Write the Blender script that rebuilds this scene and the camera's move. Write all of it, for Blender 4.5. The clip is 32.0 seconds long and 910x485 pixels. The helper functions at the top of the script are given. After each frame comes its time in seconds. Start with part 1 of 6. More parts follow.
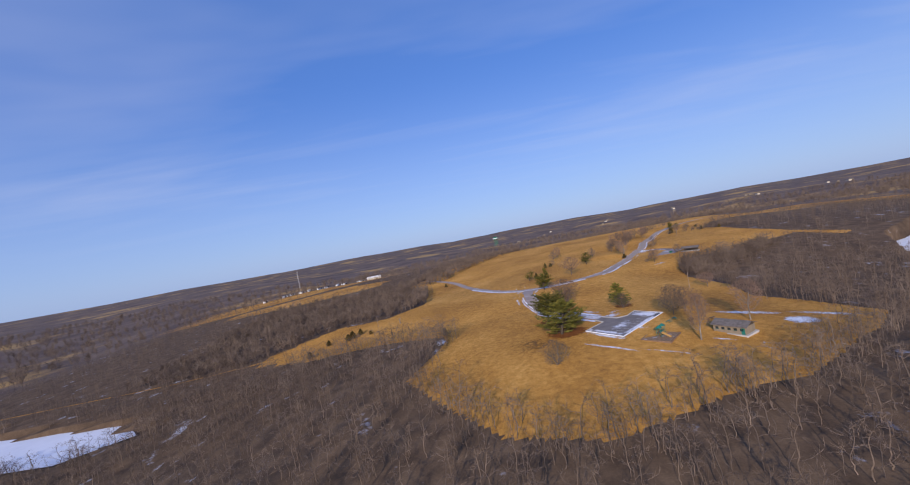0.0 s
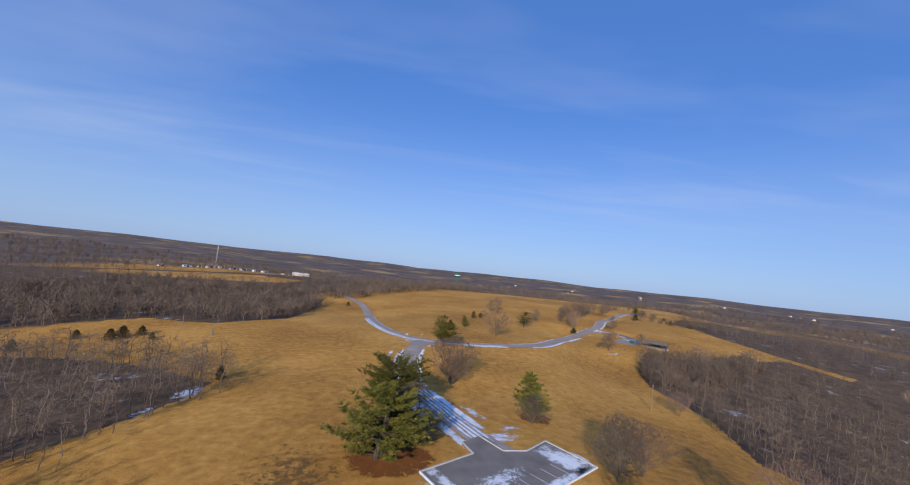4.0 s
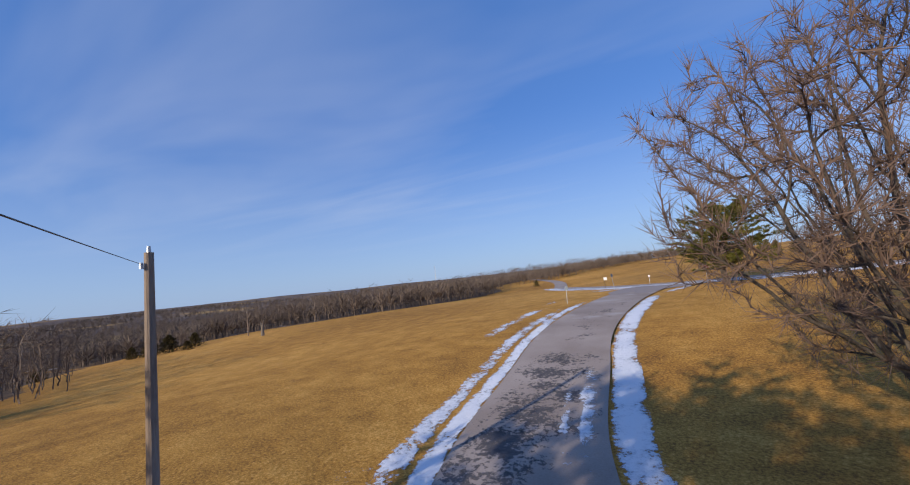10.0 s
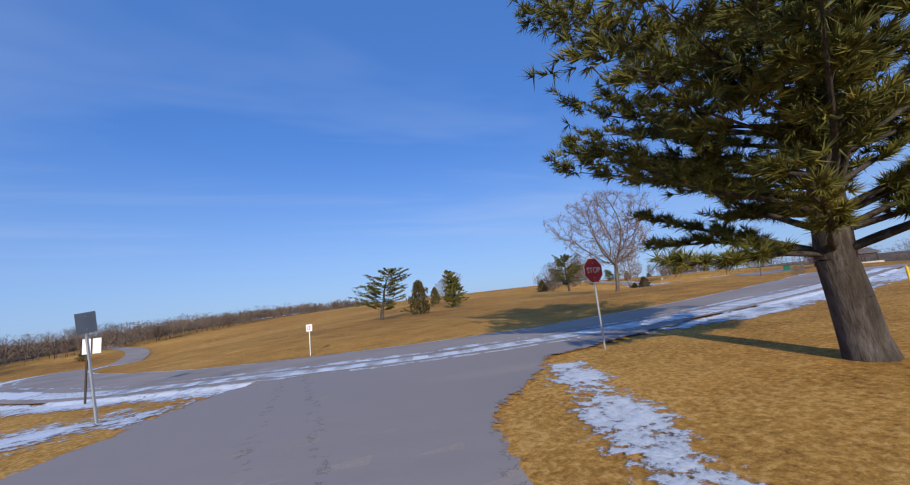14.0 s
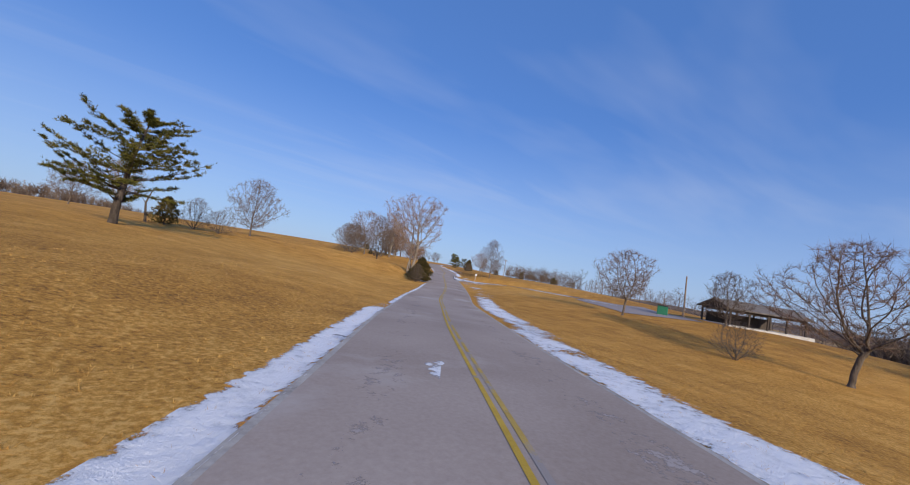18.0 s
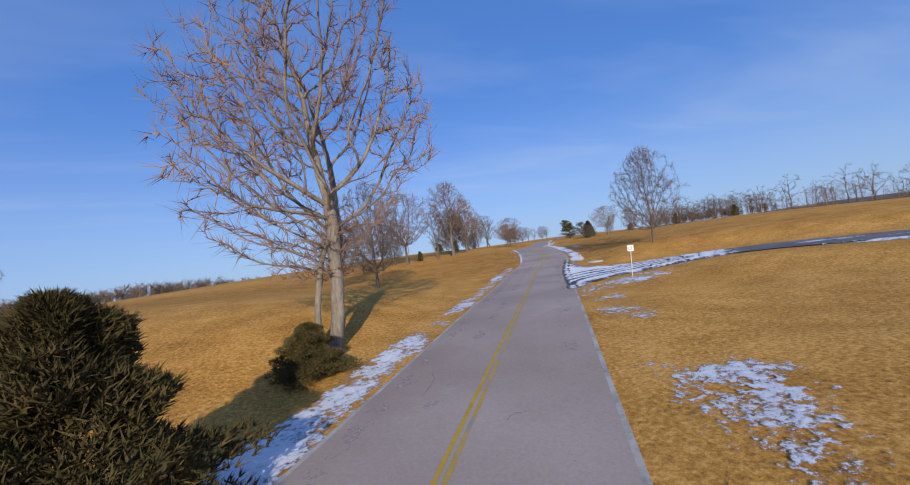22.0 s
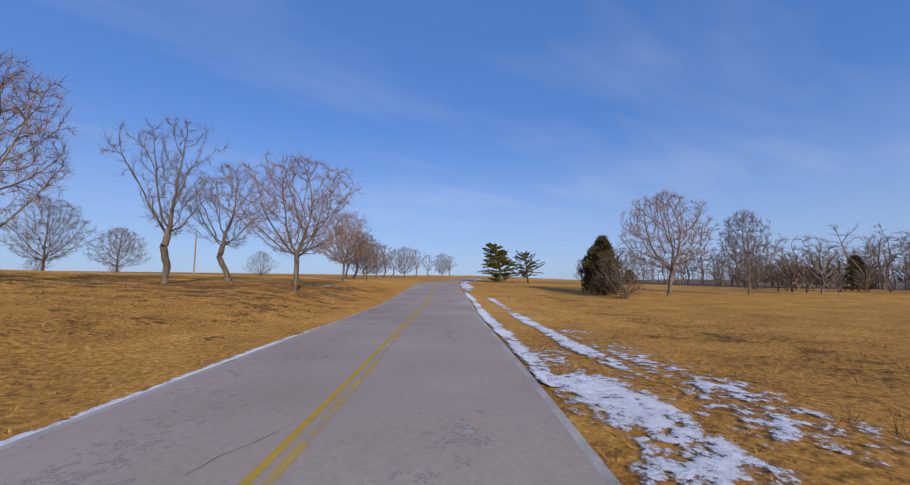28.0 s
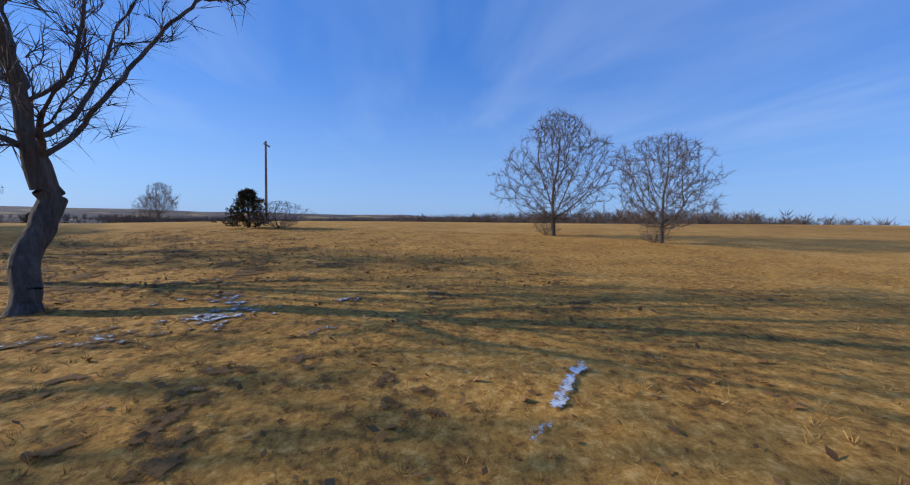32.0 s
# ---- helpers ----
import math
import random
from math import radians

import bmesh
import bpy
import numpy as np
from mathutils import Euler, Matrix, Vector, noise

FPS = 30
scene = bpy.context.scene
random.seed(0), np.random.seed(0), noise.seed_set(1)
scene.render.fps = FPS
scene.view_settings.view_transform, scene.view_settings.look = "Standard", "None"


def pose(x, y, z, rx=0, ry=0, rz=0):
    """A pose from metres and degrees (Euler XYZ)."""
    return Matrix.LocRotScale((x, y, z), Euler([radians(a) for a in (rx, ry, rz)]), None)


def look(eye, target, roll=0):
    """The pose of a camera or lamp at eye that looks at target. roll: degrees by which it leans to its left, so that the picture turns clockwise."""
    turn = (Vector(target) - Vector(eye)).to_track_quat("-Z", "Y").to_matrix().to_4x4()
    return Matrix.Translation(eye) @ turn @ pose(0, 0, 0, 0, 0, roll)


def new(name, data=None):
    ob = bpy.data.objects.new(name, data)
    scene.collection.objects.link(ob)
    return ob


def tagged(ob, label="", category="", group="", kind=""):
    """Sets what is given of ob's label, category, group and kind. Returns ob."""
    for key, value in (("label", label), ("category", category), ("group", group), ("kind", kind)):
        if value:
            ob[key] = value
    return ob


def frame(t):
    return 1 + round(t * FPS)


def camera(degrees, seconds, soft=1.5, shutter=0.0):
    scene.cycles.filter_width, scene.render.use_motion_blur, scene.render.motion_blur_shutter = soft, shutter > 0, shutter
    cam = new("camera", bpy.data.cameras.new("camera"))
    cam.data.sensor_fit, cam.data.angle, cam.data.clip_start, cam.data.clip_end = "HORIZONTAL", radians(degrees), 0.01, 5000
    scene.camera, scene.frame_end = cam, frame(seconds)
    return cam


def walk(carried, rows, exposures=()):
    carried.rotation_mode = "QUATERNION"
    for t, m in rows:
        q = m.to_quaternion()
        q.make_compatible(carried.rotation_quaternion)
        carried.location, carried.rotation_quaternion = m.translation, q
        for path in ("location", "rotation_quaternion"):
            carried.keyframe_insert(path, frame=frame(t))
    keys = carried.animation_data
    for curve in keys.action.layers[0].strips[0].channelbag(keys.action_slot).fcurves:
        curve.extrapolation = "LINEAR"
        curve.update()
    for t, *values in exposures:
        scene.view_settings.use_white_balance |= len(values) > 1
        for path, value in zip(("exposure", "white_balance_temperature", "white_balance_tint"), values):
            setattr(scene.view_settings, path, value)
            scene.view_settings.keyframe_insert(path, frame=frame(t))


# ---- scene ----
cam = camera(100.06, 32.0, soft=1.1)
PATH = [
    (0, pose(0.00, -0.00, 45.63, 89.23, 10.38, -0.58)),
    (0.5, pose(2.95, 9.90, 45.47, 89.60, 10.83, -0.28)),
    (1, pose(5.72, 20.47, 44.82, 89.28, 13.14, -3.35)),
    (1.5, pose(9.40, 30.04, 43.85, 89.71, 12.71, -6.53)),
    (2, pose(13.49, 39.04, 42.59, 90.91, 10.34, -9.86)),
    (2.5, pose(18.39, 48.42, 40.90, 91.24, 7.70, -10.15)),
    (4.5, pose(49.81, 91.17, 31.61, 96.08, -11.86, -0.73)),
    (5, pose(56.72, 100.93, 26.97, 98.13, -15.93, 5.78)),
    (5.5, pose(61.40, 110.07, 23.21, 97.62, -17.12, 14.14)),
    (6, pose(64.79, 118.64, 19.51, 98.62, -19.84, 19.51)),
    (6.5, pose(66.86, 127.60, 16.31, 98.02, -17.20, 24.85)),
    (7, pose(66.73, 137.65, 13.68, 97.51, -12.21, 25.42)),
    (7.5, pose(66.41, 146.90, 12.13, 97.03, -15.83, 30.32)),
    (8, pose(64.50, 155.78, 11.04, 94.04, -21.70, 39.88)),
    (8.5, pose(63.49, 165.38, 9.07, 92.77, -22.40, 46.36)),
    (9, pose(59.69, 173.10, 6.95, 94.18, -18.06, 43.80)),
    (9.5, pose(53.20, 181.12, 5.91, 94.89, -7.92, 37.21)),
    (10, pose(47.18, 188.63, 5.44, 95.52, 5.97, 28.67)),
    (10.5, pose(41.70, 193.78, 6.86, 95.17, 16.40, 17.77)),
    (11, pose(38.18, 197.82, 7.48, 93.01, 22.58, 4.13)),
    (11.5, pose(36.77, 202.26, 7.55, 90.21, 22.74, -10.97)),
    (12, pose(36.23, 208.71, 7.49, 91.11, 17.87, -16.74)),
    (12.5, pose(37.72, 217.86, 6.31, 93.71, 2.63, -8.64)),
    (13, pose(40.04, 226.86, 5.09, 95.61, -7.99, -2.78)),
    (13.5, pose(42.36, 236.13, 3.78, 96.85, -3.30, -6.55)),
    (14, pose(44.17, 244.91, 2.97, 98.66, 6.07, -21.90)),
    (14.2, pose(45.26, 248.49, 2.98, 98.66, 11.67, -31.73)),
    (14.5, pose(47.01, 253.73, 3.18, 95.34, 20.59, -50.26)),
    (16.5, pose(84.24, 266.90, 4.30, 90.20, 0.76, -80.14)),
    (17, pose(94.49, 272.79, 3.95, 93.14, -9.24, -64.75)),
    (17.5, pose(103.73, 280.31, 2.83, 94.08, -6.70, -57.30)),
    (18, pose(113.22, 287.00, 2.75, 94.41, -9.20, -39.83)),
    (18.5, pose(120.36, 291.88, 3.36, 92.06, -6.72, -24.22)),
    (19, pose(126.61, 296.48, 3.78, 91.19, -2.70, -15.12)),
    (19.5, pose(132.10, 300.58, 4.32, 90.45, -2.40, -6.42)),
    (20, pose(136.83, 304.88, 4.49, 90.14, -1.71, -1.03)),
    (20.5, pose(141.40, 312.29, 4.12, 91.13, 1.45, -3.54)),
    (21, pose(145.47, 319.25, 3.59, 93.04, 4.37, -7.31)),
    (21.5, pose(149.11, 324.88, 3.88, 93.12, 5.14, -13.14)),
    (22, pose(152.00, 331.50, 3.94, 92.24, 8.12, -22.27)),
    (22.5, pose(156.50, 339.89, 4.01, 93.33, 10.43, -29.86)),
    (23, pose(162.18, 348.64, 3.72, 94.16, 7.70, -30.54)),
    (23.5, pose(167.93, 356.35, 3.75, 94.24, 3.70, -28.51)),
    (24, pose(174.05, 363.79, 3.47, 94.74, 3.13, -28.03)),
    (24.5, pose(180.34, 371.42, 3.92, 94.68, 5.61, -32.33)),
    (26.5, pose(198.84, 401.67, 4.93, 95.48, 0.07, -28.03)),
    (27, pose(205.06, 409.75, 5.02, 95.98, 8.52, -35.73)),
    (27.5, pose(211.49, 416.48, 5.97, 94.87, 8.11, -41.61)),
    (28, pose(216.54, 422.69, 5.74, 95.80, 0.01, -37.55)),
    (28.5, pose(221.43, 427.57, 5.48, 95.80, -7.11, -29.08)),
    (29, pose(226.40, 433.92, 5.27, 94.56, -9.24, -18.28)),
    (29.5, pose(230.55, 440.55, 5.45, 91.80, -12.50, -1.06)),
    (30, pose(232.62, 447.72, 5.86, 90.26, -15.18, 24.30)),
    (30.5, pose(235.10, 453.80, 6.08, 88.18, -17.11, 50.02)),
    (31, pose(236.30, 459.30, 6.44, 87.45, -13.88, 68.00)),
    (31.5, pose(233.90, 465.30, 7.48, 85.50, -10.02, 82.76)),
    (32, pose(230.30, 471.20, 7.83, 86.28, -1.33, 81.29)),
]

# the white balance drifts along the way
WHITE = [
    (0.0, 0.0, 6500, 19), (2.0, 0.0, 6500, 17), (5.0, 0.0, 6150, 9), (6.0, 0.0, 5850, 7), (7.0, 0.0, 6350, 9), (8.5, 0.0, 7200, 13), (10.0, 0.0, 6700, 11), (11.0, 0.0, 6150, 9),
    (13.0, 0.0, 5750, 8), (14.0, 0.0, 6250, 9), (17.0, 0.0, 6400, 10), (18.0, 0.0, 6750, 12), (20.0, 0.0, 5900, 8), (22.0, 0.0, 6450, 11), (24.0, 0.0, 7000, 14), (27.0, 0.0, 6800, 13),
    (29.0, 0.0, 6900, 13), (30.5, 0.0, 6450, 11), (32.0, 0.0, 5700, 7),
]
walk(cam, PATH, WHITE)

# ---- sky and sun ----
SUN_DIR = Vector((-0.285, -0.893, 0.352)).normalized()
world = bpy.data.worlds.new("sky")
scene.world = world
world.use_nodes = True
wn, wl = world.node_tree.nodes, world.node_tree.links
sky = wn.new("ShaderNodeTexSky")
sky.sky_type, sky.sun_disc = "NISHITA", False
sky.sun_elevation = math.asin(SUN_DIR.z)
sky.sun_rotation = math.atan2(SUN_DIR.x, SUN_DIR.y)
sky.air_density, sky.dust_density, sky.ozone_density = 1.0, 0.35, 4.0
coord = wn.new("ShaderNodeTexCoord")
split = wn.new("ShaderNodeSeparateXYZ")
wl.new(coord.outputs["Generated"], split.inputs[0])
up = wn.new("ShaderNodeMath")
up.operation = "MAXIMUM"
wl.new(split.outputs["Z"], up.inputs[0])
up.inputs[1].default_value = 0.06
flat = wn.new("ShaderNodeVectorMath")
flat.operation = "DIVIDE"
wl.new(coord.outputs["Generated"], flat.inputs[0])
wl.new(up.outputs[0], flat.inputs[1])
turned = wn.new("ShaderNodeMapping")
turned.inputs["Rotation"].default_value = (0, 0, radians(38))
turned.inputs["Scale"].default_value = (0.16, 0.48, 0.0)
wl.new(flat.outputs[0], turned.inputs[0])
wisp = wn.new("ShaderNodeTexNoise")
wisp.inputs["Scale"].default_value, wisp.inputs["Detail"].default_value = 1.5, 4.5
wisp.inputs["Roughness"].default_value, wisp.inputs["Distortion"].default_value = 0.55, 0.35
wl.new(turned.outputs[0], wisp.inputs[0])
ramp = wn.new("ShaderNodeValToRGB")
ramp.color_ramp.elements[0].position, ramp.color_ramp.elements[1].position = 0.46, 0.82
ramp.color_ramp.elements[1].color = (0.38, 0.38, 0.38, 1)
wl.new(wisp.outputs["Fac"], ramp.inputs[0])
deep = wn.new("ShaderNodeMix")
deep.data_type, deep.blend_type = "RGBA", "MULTIPLY"
deep.inputs["Factor"].default_value = 1.0
wl.new(sky.outputs[0], deep.inputs["A"])
deep.inputs["B"].default_value = (0.72, 0.90, 1.23, 1)
cloud = wn.new("ShaderNodeMix")
cloud.data_type = "RGBA"
low = wn.new("ShaderNodeMapRange")
low.interpolation_type = "SMOOTHSTEP"
low.inputs["From Min"].default_value, low.inputs["From Max"].default_value = 0.05, 0.24
wl.new(split.outputs["Z"], low.inputs["Value"])
thin = wn.new("ShaderNodeMath")
thin.operation = "MULTIPLY"
wl.new(ramp.outputs[0], thin.inputs[0])
wl.new(low.outputs[0], thin.inputs[1])
wl.new(thin.outputs[0], cloud.inputs["Factor"])
veil = wn.new("ShaderNodeMix")
veil.data_type = "RGBA"
veil.inputs["Factor"].default_value = 0.48
wl.new(deep.outputs["Result"], veil.inputs["A"])
veil.inputs["B"].default_value = (0.86, 2.38, 6.6, 1)
wl.new(veil.outputs["Result"], cloud.inputs["A"])
cloud.inputs["B"].default_value = (5.2, 5.8, 7.2, 1)
haze = wn.new("ShaderNodeMix")
haze.data_type = "RGBA"
depth = wn.new("ShaderNodeMapRange")
depth.interpolation_type = "SMOOTHSTEP"
depth.inputs["From Min"].default_value, depth.inputs["From Max"].default_value = -0.04, 0.42
depth.inputs["To Min"].default_value, depth.inputs["To Max"].default_value = 0.55, 0.0
wl.new(split.outputs["Z"], depth.inputs["Value"])
wl.new(depth.outputs[0], haze.inputs["Factor"])
wl.new(cloud.outputs["Result"], haze.inputs["A"])
haze.inputs["B"].default_value = (3.9, 5.1, 6.9, 1)
back = wn["Background"]
wl.new(haze.outputs["Result"], back.inputs["Color"])
back.inputs["Strength"].default_value = 0.115

sun = new("sun", bpy.data.lights.new("sun", "SUN"))
sun.data.energy, sun.data.angle, sun.data.color = 4.2, radians(0.53), (1.0, 0.9, 0.74)
sun.matrix_world = look((0, 0, 300), Vector((0, 0, 300)) - SUN_DIR)


# ---- materials ----
def material(name, colours, scale, rough=0.9, bump=0.3, fine=8.0, stretch=(1, 1, 1), metal=0.0, vary=0.0, patch=0.0, patch_colour=None, spec=0.3, patch_at=0.57):
    """A surface whose colour wanders between the given ones at two sizes, with fine relief."""
    m = bpy.data.materials.new(name)
    m.use_nodes = True
    n, l = m.node_tree.nodes, m.node_tree.links
    shader = n["Principled BSDF"]
    where = n.new("ShaderNodeTexCoord")
    mapping = n.new("ShaderNodeMapping")
    mapping.inputs["Scale"].default_value = stretch
    l.new(where.outputs["Object"], mapping.inputs[0])
    big = n.new("ShaderNodeTexNoise")
    big.inputs["Scale"].default_value, big.inputs["Detail"].default_value = scale, 6.0
    small = n.new("ShaderNodeTexNoise")
    small.inputs["Scale"].default_value, small.inputs["Detail"].default_value = scale * fine, 8.0
    small.inputs["Roughness"].default_value = 0.7
    l.new(mapping.outputs[0], big.inputs[0])
    l.new(mapping.outputs[0], small.inputs[0])
    mixer = n.new("ShaderNodeMath")
    mixer.operation = "MULTIPLY_ADD"
    l.new(big.outputs["Fac"], mixer.inputs[0])
    mixer.inputs[1].default_value = 0.6
    half = n.new("ShaderNodeMath")
    half.operation = "MULTIPLY"
    l.new(small.outputs["Fac"], half.inputs[0])
    half.inputs[1].default_value = 0.4
    l.new(half.outputs[0], mixer.inputs[2])
    r = n.new("ShaderNodeValToRGB")
    e = r.color_ramp.elements
    e[0].position, e[1].position = 0.34, 0.66
    e[0].color, e[1].color = (*colours[0], 1), (*colours[-1], 1)
    for i, c in enumerate(colours[1:-1]):
        e.new(0.34 + 0.32 * (i + 1) / (len(colours) - 1)).color = (*c, 1)
    l.new(mixer.outputs[0], r.inputs[0])
    out = r.outputs[0]
    if patch:
        spots = n.new("ShaderNodeTexNoise")
        spots.inputs["Scale"].default_value, spots.inputs["Detail"].default_value = patch, 9.0
        spots.inputs["Roughness"].default_value = 0.62
        l.new(where.outputs["Object"], spots.inputs[0])
        edge = n.new("ShaderNodeValToRGB")
        edge.color_ramp.elements[0].position, edge.color_ramp.elements[1].position = patch_at, patch_at + 0.09
        l.new(spots.outputs["Fac"], edge.inputs[0])
        over = n.new("ShaderNodeMix")
        over.data_type = "RGBA"
        l.new(edge.outputs[0], over.inputs["Factor"])
        l.new(out, over.inputs["A"])
        over.inputs["B"].default_value = (*patch_colour, 1)
        out = over.outputs["Result"]
    if vary:
        info = n.new("ShaderNodeObjectInfo")
        shade = n.new("ShaderNodeMapRange")
        shade.inputs["To Min"].default_value, shade.inputs["To Max"].default_value = 1 - vary, 1 + vary
        l.new(info.outputs["Random"], shade.inputs["Value"])
        times = n.new("ShaderNodeVectorMath")
        times.operation = "SCALE"
        l.new(out, times.inputs[0])
        l.new(shade.outputs[0], times.inputs["Scale"])
        out = times.outputs[0]
    l.new(out, shader.inputs["Base Color"])
    shader.inputs["Roughness"].default_value, shader.inputs["Metallic"].default_value = rough, metal
    shader.inputs["Specular IOR Level"].default_value = spec
    if bump:
        b = n.new("ShaderNodeBump")
        b.inputs["Strength"].default_value, b.inputs["Distance"].default_value = bump, 0.08
        l.new(small.outputs["Fac"], b.inputs["Height"])
        l.new(b.outputs[0], shader.inputs["Normal"])
    return m


def grass_material(name, colours):
    """Matted dry grass: broad drifts of colour, clumps and single stalks, with relief."""
    m = bpy.data.materials.new(name)
    m.use_nodes = True
    n, l = m.node_tree.nodes, m.node_tree.links
    shader = n["Principled BSDF"]
    where = n.new("ShaderNodeTexCoord")
    total = None
    layers = []
    for scale, detail, rough, weight in ((0.022, 5, 0.5, 0.40), (0.45, 6, 0.62, 0.38), (8.0, 9, 0.8, 1.3)):
        t = n.new("ShaderNodeTexNoise")
        t.inputs["Scale"].default_value, t.inputs["Detail"].default_value, t.inputs["Roughness"].default_value = scale, detail, rough
        l.new(where.outputs["Object"], t.inputs[0])
        layers.append(t)
        w = n.new("ShaderNodeMath")
        w.operation = "MULTIPLY_ADD"
        w.inputs[1].default_value = weight
        w.inputs[2].default_value = 0.5 - 0.5 * weight if total is None else -0.5 * weight
        l.new(t.outputs["Fac"], w.inputs[0])
        if total is None:
            total = w.outputs[0]
        else:
            add = n.new("ShaderNodeMath")
            l.new(total, add.inputs[0])
            l.new(w.outputs[0], add.inputs[1])
            total = add.outputs[0]
    r = n.new("ShaderNodeValToRGB")
    e = r.color_ramp.elements
    e[0].position, e[1].position = 0.34, 0.66
    e[0].color, e[1].color = (*colours[0], 1), (*colours[-1], 1)
    for i, c in enumerate(colours[1:-1]):
        e.new(0.34 + 0.32 * (i + 1) / (len(colours) - 1)).color = (*c, 1)
    l.new(total, r.inputs[0])
    l.new(r.outputs[0], shader.inputs["Base Color"])
    shader.inputs["Roughness"].default_value, shader.inputs["Specular IOR Level"].default_value = 0.95, 0.1
    b = n.new("ShaderNodeBump")
    b.inputs["Strength"].default_value, b.inputs["Distance"].default_value = 0.5, 0.10
    l.new(layers[2].outputs["Fac"], b.inputs["Height"])
    b2 = n.new("ShaderNodeBump")
    b2.inputs["Strength"].default_value, b2.inputs["Distance"].default_value = 0.3, 0.30
    l.new(layers[1].outputs["Fac"], b2.inputs["Height"])
    l.new(b2.outputs[0], b.inputs["Normal"])
    l.new(b.outputs[0], shader.inputs["Normal"])
    return m


M_GRASS = grass_material("dry_grass", [(0.20, 0.094, 0.030), (0.42, 0.203, 0.044), (0.56, 0.283, 0.060), (0.74, 0.42, 0.125)])
M_LITTER = material("leaf_litter", [(0.07, 0.048, 0.033), (0.122, 0.082, 0.052), (0.18, 0.122, 0.075)], 0.15, 0.95, 0.8, 12, patch=0.09, patch_colour=(0.50, 0.53, 0.60), spec=0.1, patch_at=0.63)
M_FARLAND = material("far_farmland", [(0.085, 0.064, 0.056), (0.145, 0.108, 0.09), (0.22, 0.165, 0.125)], 0.012, 0.95, 0.0, 14, patch=0.0042, patch_colour=(0.44, 0.28, 0.11), spec=0.1, patch_at=0.535)
M_ASPHALT = material("worn_asphalt", [(0.28, 0.22, 0.185), (0.36, 0.292, 0.25), (0.435, 0.36, 0.312)], 0.22, 0.85, 0.10, 60, patch=0.16, patch_colour=(0.44, 0.38, 0.345), spec=0.2)
M_DARK_ASPHALT = material("damp_asphalt", [(0.085, 0.078, 0.08), (0.14, 0.128, 0.128), (0.21, 0.19, 0.19)], 0.3, 0.7, 0.10, 40)
M_SNOW = material("thin_snow", [(0.62, 0.66, 0.72), (0.78, 0.81, 0.86), (0.86, 0.88, 0.92)], 0.8, 0.7, 0.6, 9)
M_ICE = material("snowy_ice", [(0.68, 0.72, 0.78), (0.8, 0.83, 0.88)], 0.02, 0.6, 0.1, 8)
M_BARK = material("grey_brown_bark", [(0.075, 0.056, 0.043), (0.145, 0.112, 0.086), (0.235, 0.19, 0.15)], 55.0, 0.95, 1.0, 4, (1, 1, 0.16), vary=0.2)
M_TWIG = material("bare_twigs", [(0.105, 0.078, 0.064), (0.185, 0.14, 0.112)], 1.5, 0.95, 0.0, vary=0.2)
M_REDTWIG = material("reddish_twigs", [(0.165, 0.105, 0.078), (0.27, 0.175, 0.125)], 1.5, 0.95, 0.0, vary=0.2)
M_PINEBARK = material("dark_pine_bark", [(0.035, 0.027, 0.021), (0.075, 0.058, 0.046), (0.15, 0.125, 0.11)], 48.0, 0.95, 1.0, 4, (1, 1, 0.2), vary=0.2)
M_PALEBARK = material("pale_bark", [(0.12, 0.097, 0.078), (0.21, 0.175, 0.14), (0.32, 0.275, 0.22)], 45.0, 0.9, 0.8, 4, (1, 1, 0.2), vary=0.15)
M_WOODTREE = material("woodland_bark", [(0.082, 0.06, 0.046), (0.15, 0.11, 0.084), (0.24, 0.18, 0.135)], 0.06, 0.95, 0.0)
M_NEEDLES = material("pine_needles", [(0.036, 0.046, 0.012), (0.115, 0.112, 0.02), (0.30, 0.245, 0.04)], 9.0, 0.75, 0.0, 6, vary=0.25)
M_CEDAR = material("cedar_foliage", [(0.04, 0.040, 0.013), (0.09, 0.070, 0.022), (0.16, 0.105, 0.036)], 12.0, 0.85, 0.0, 6, vary=0.25)


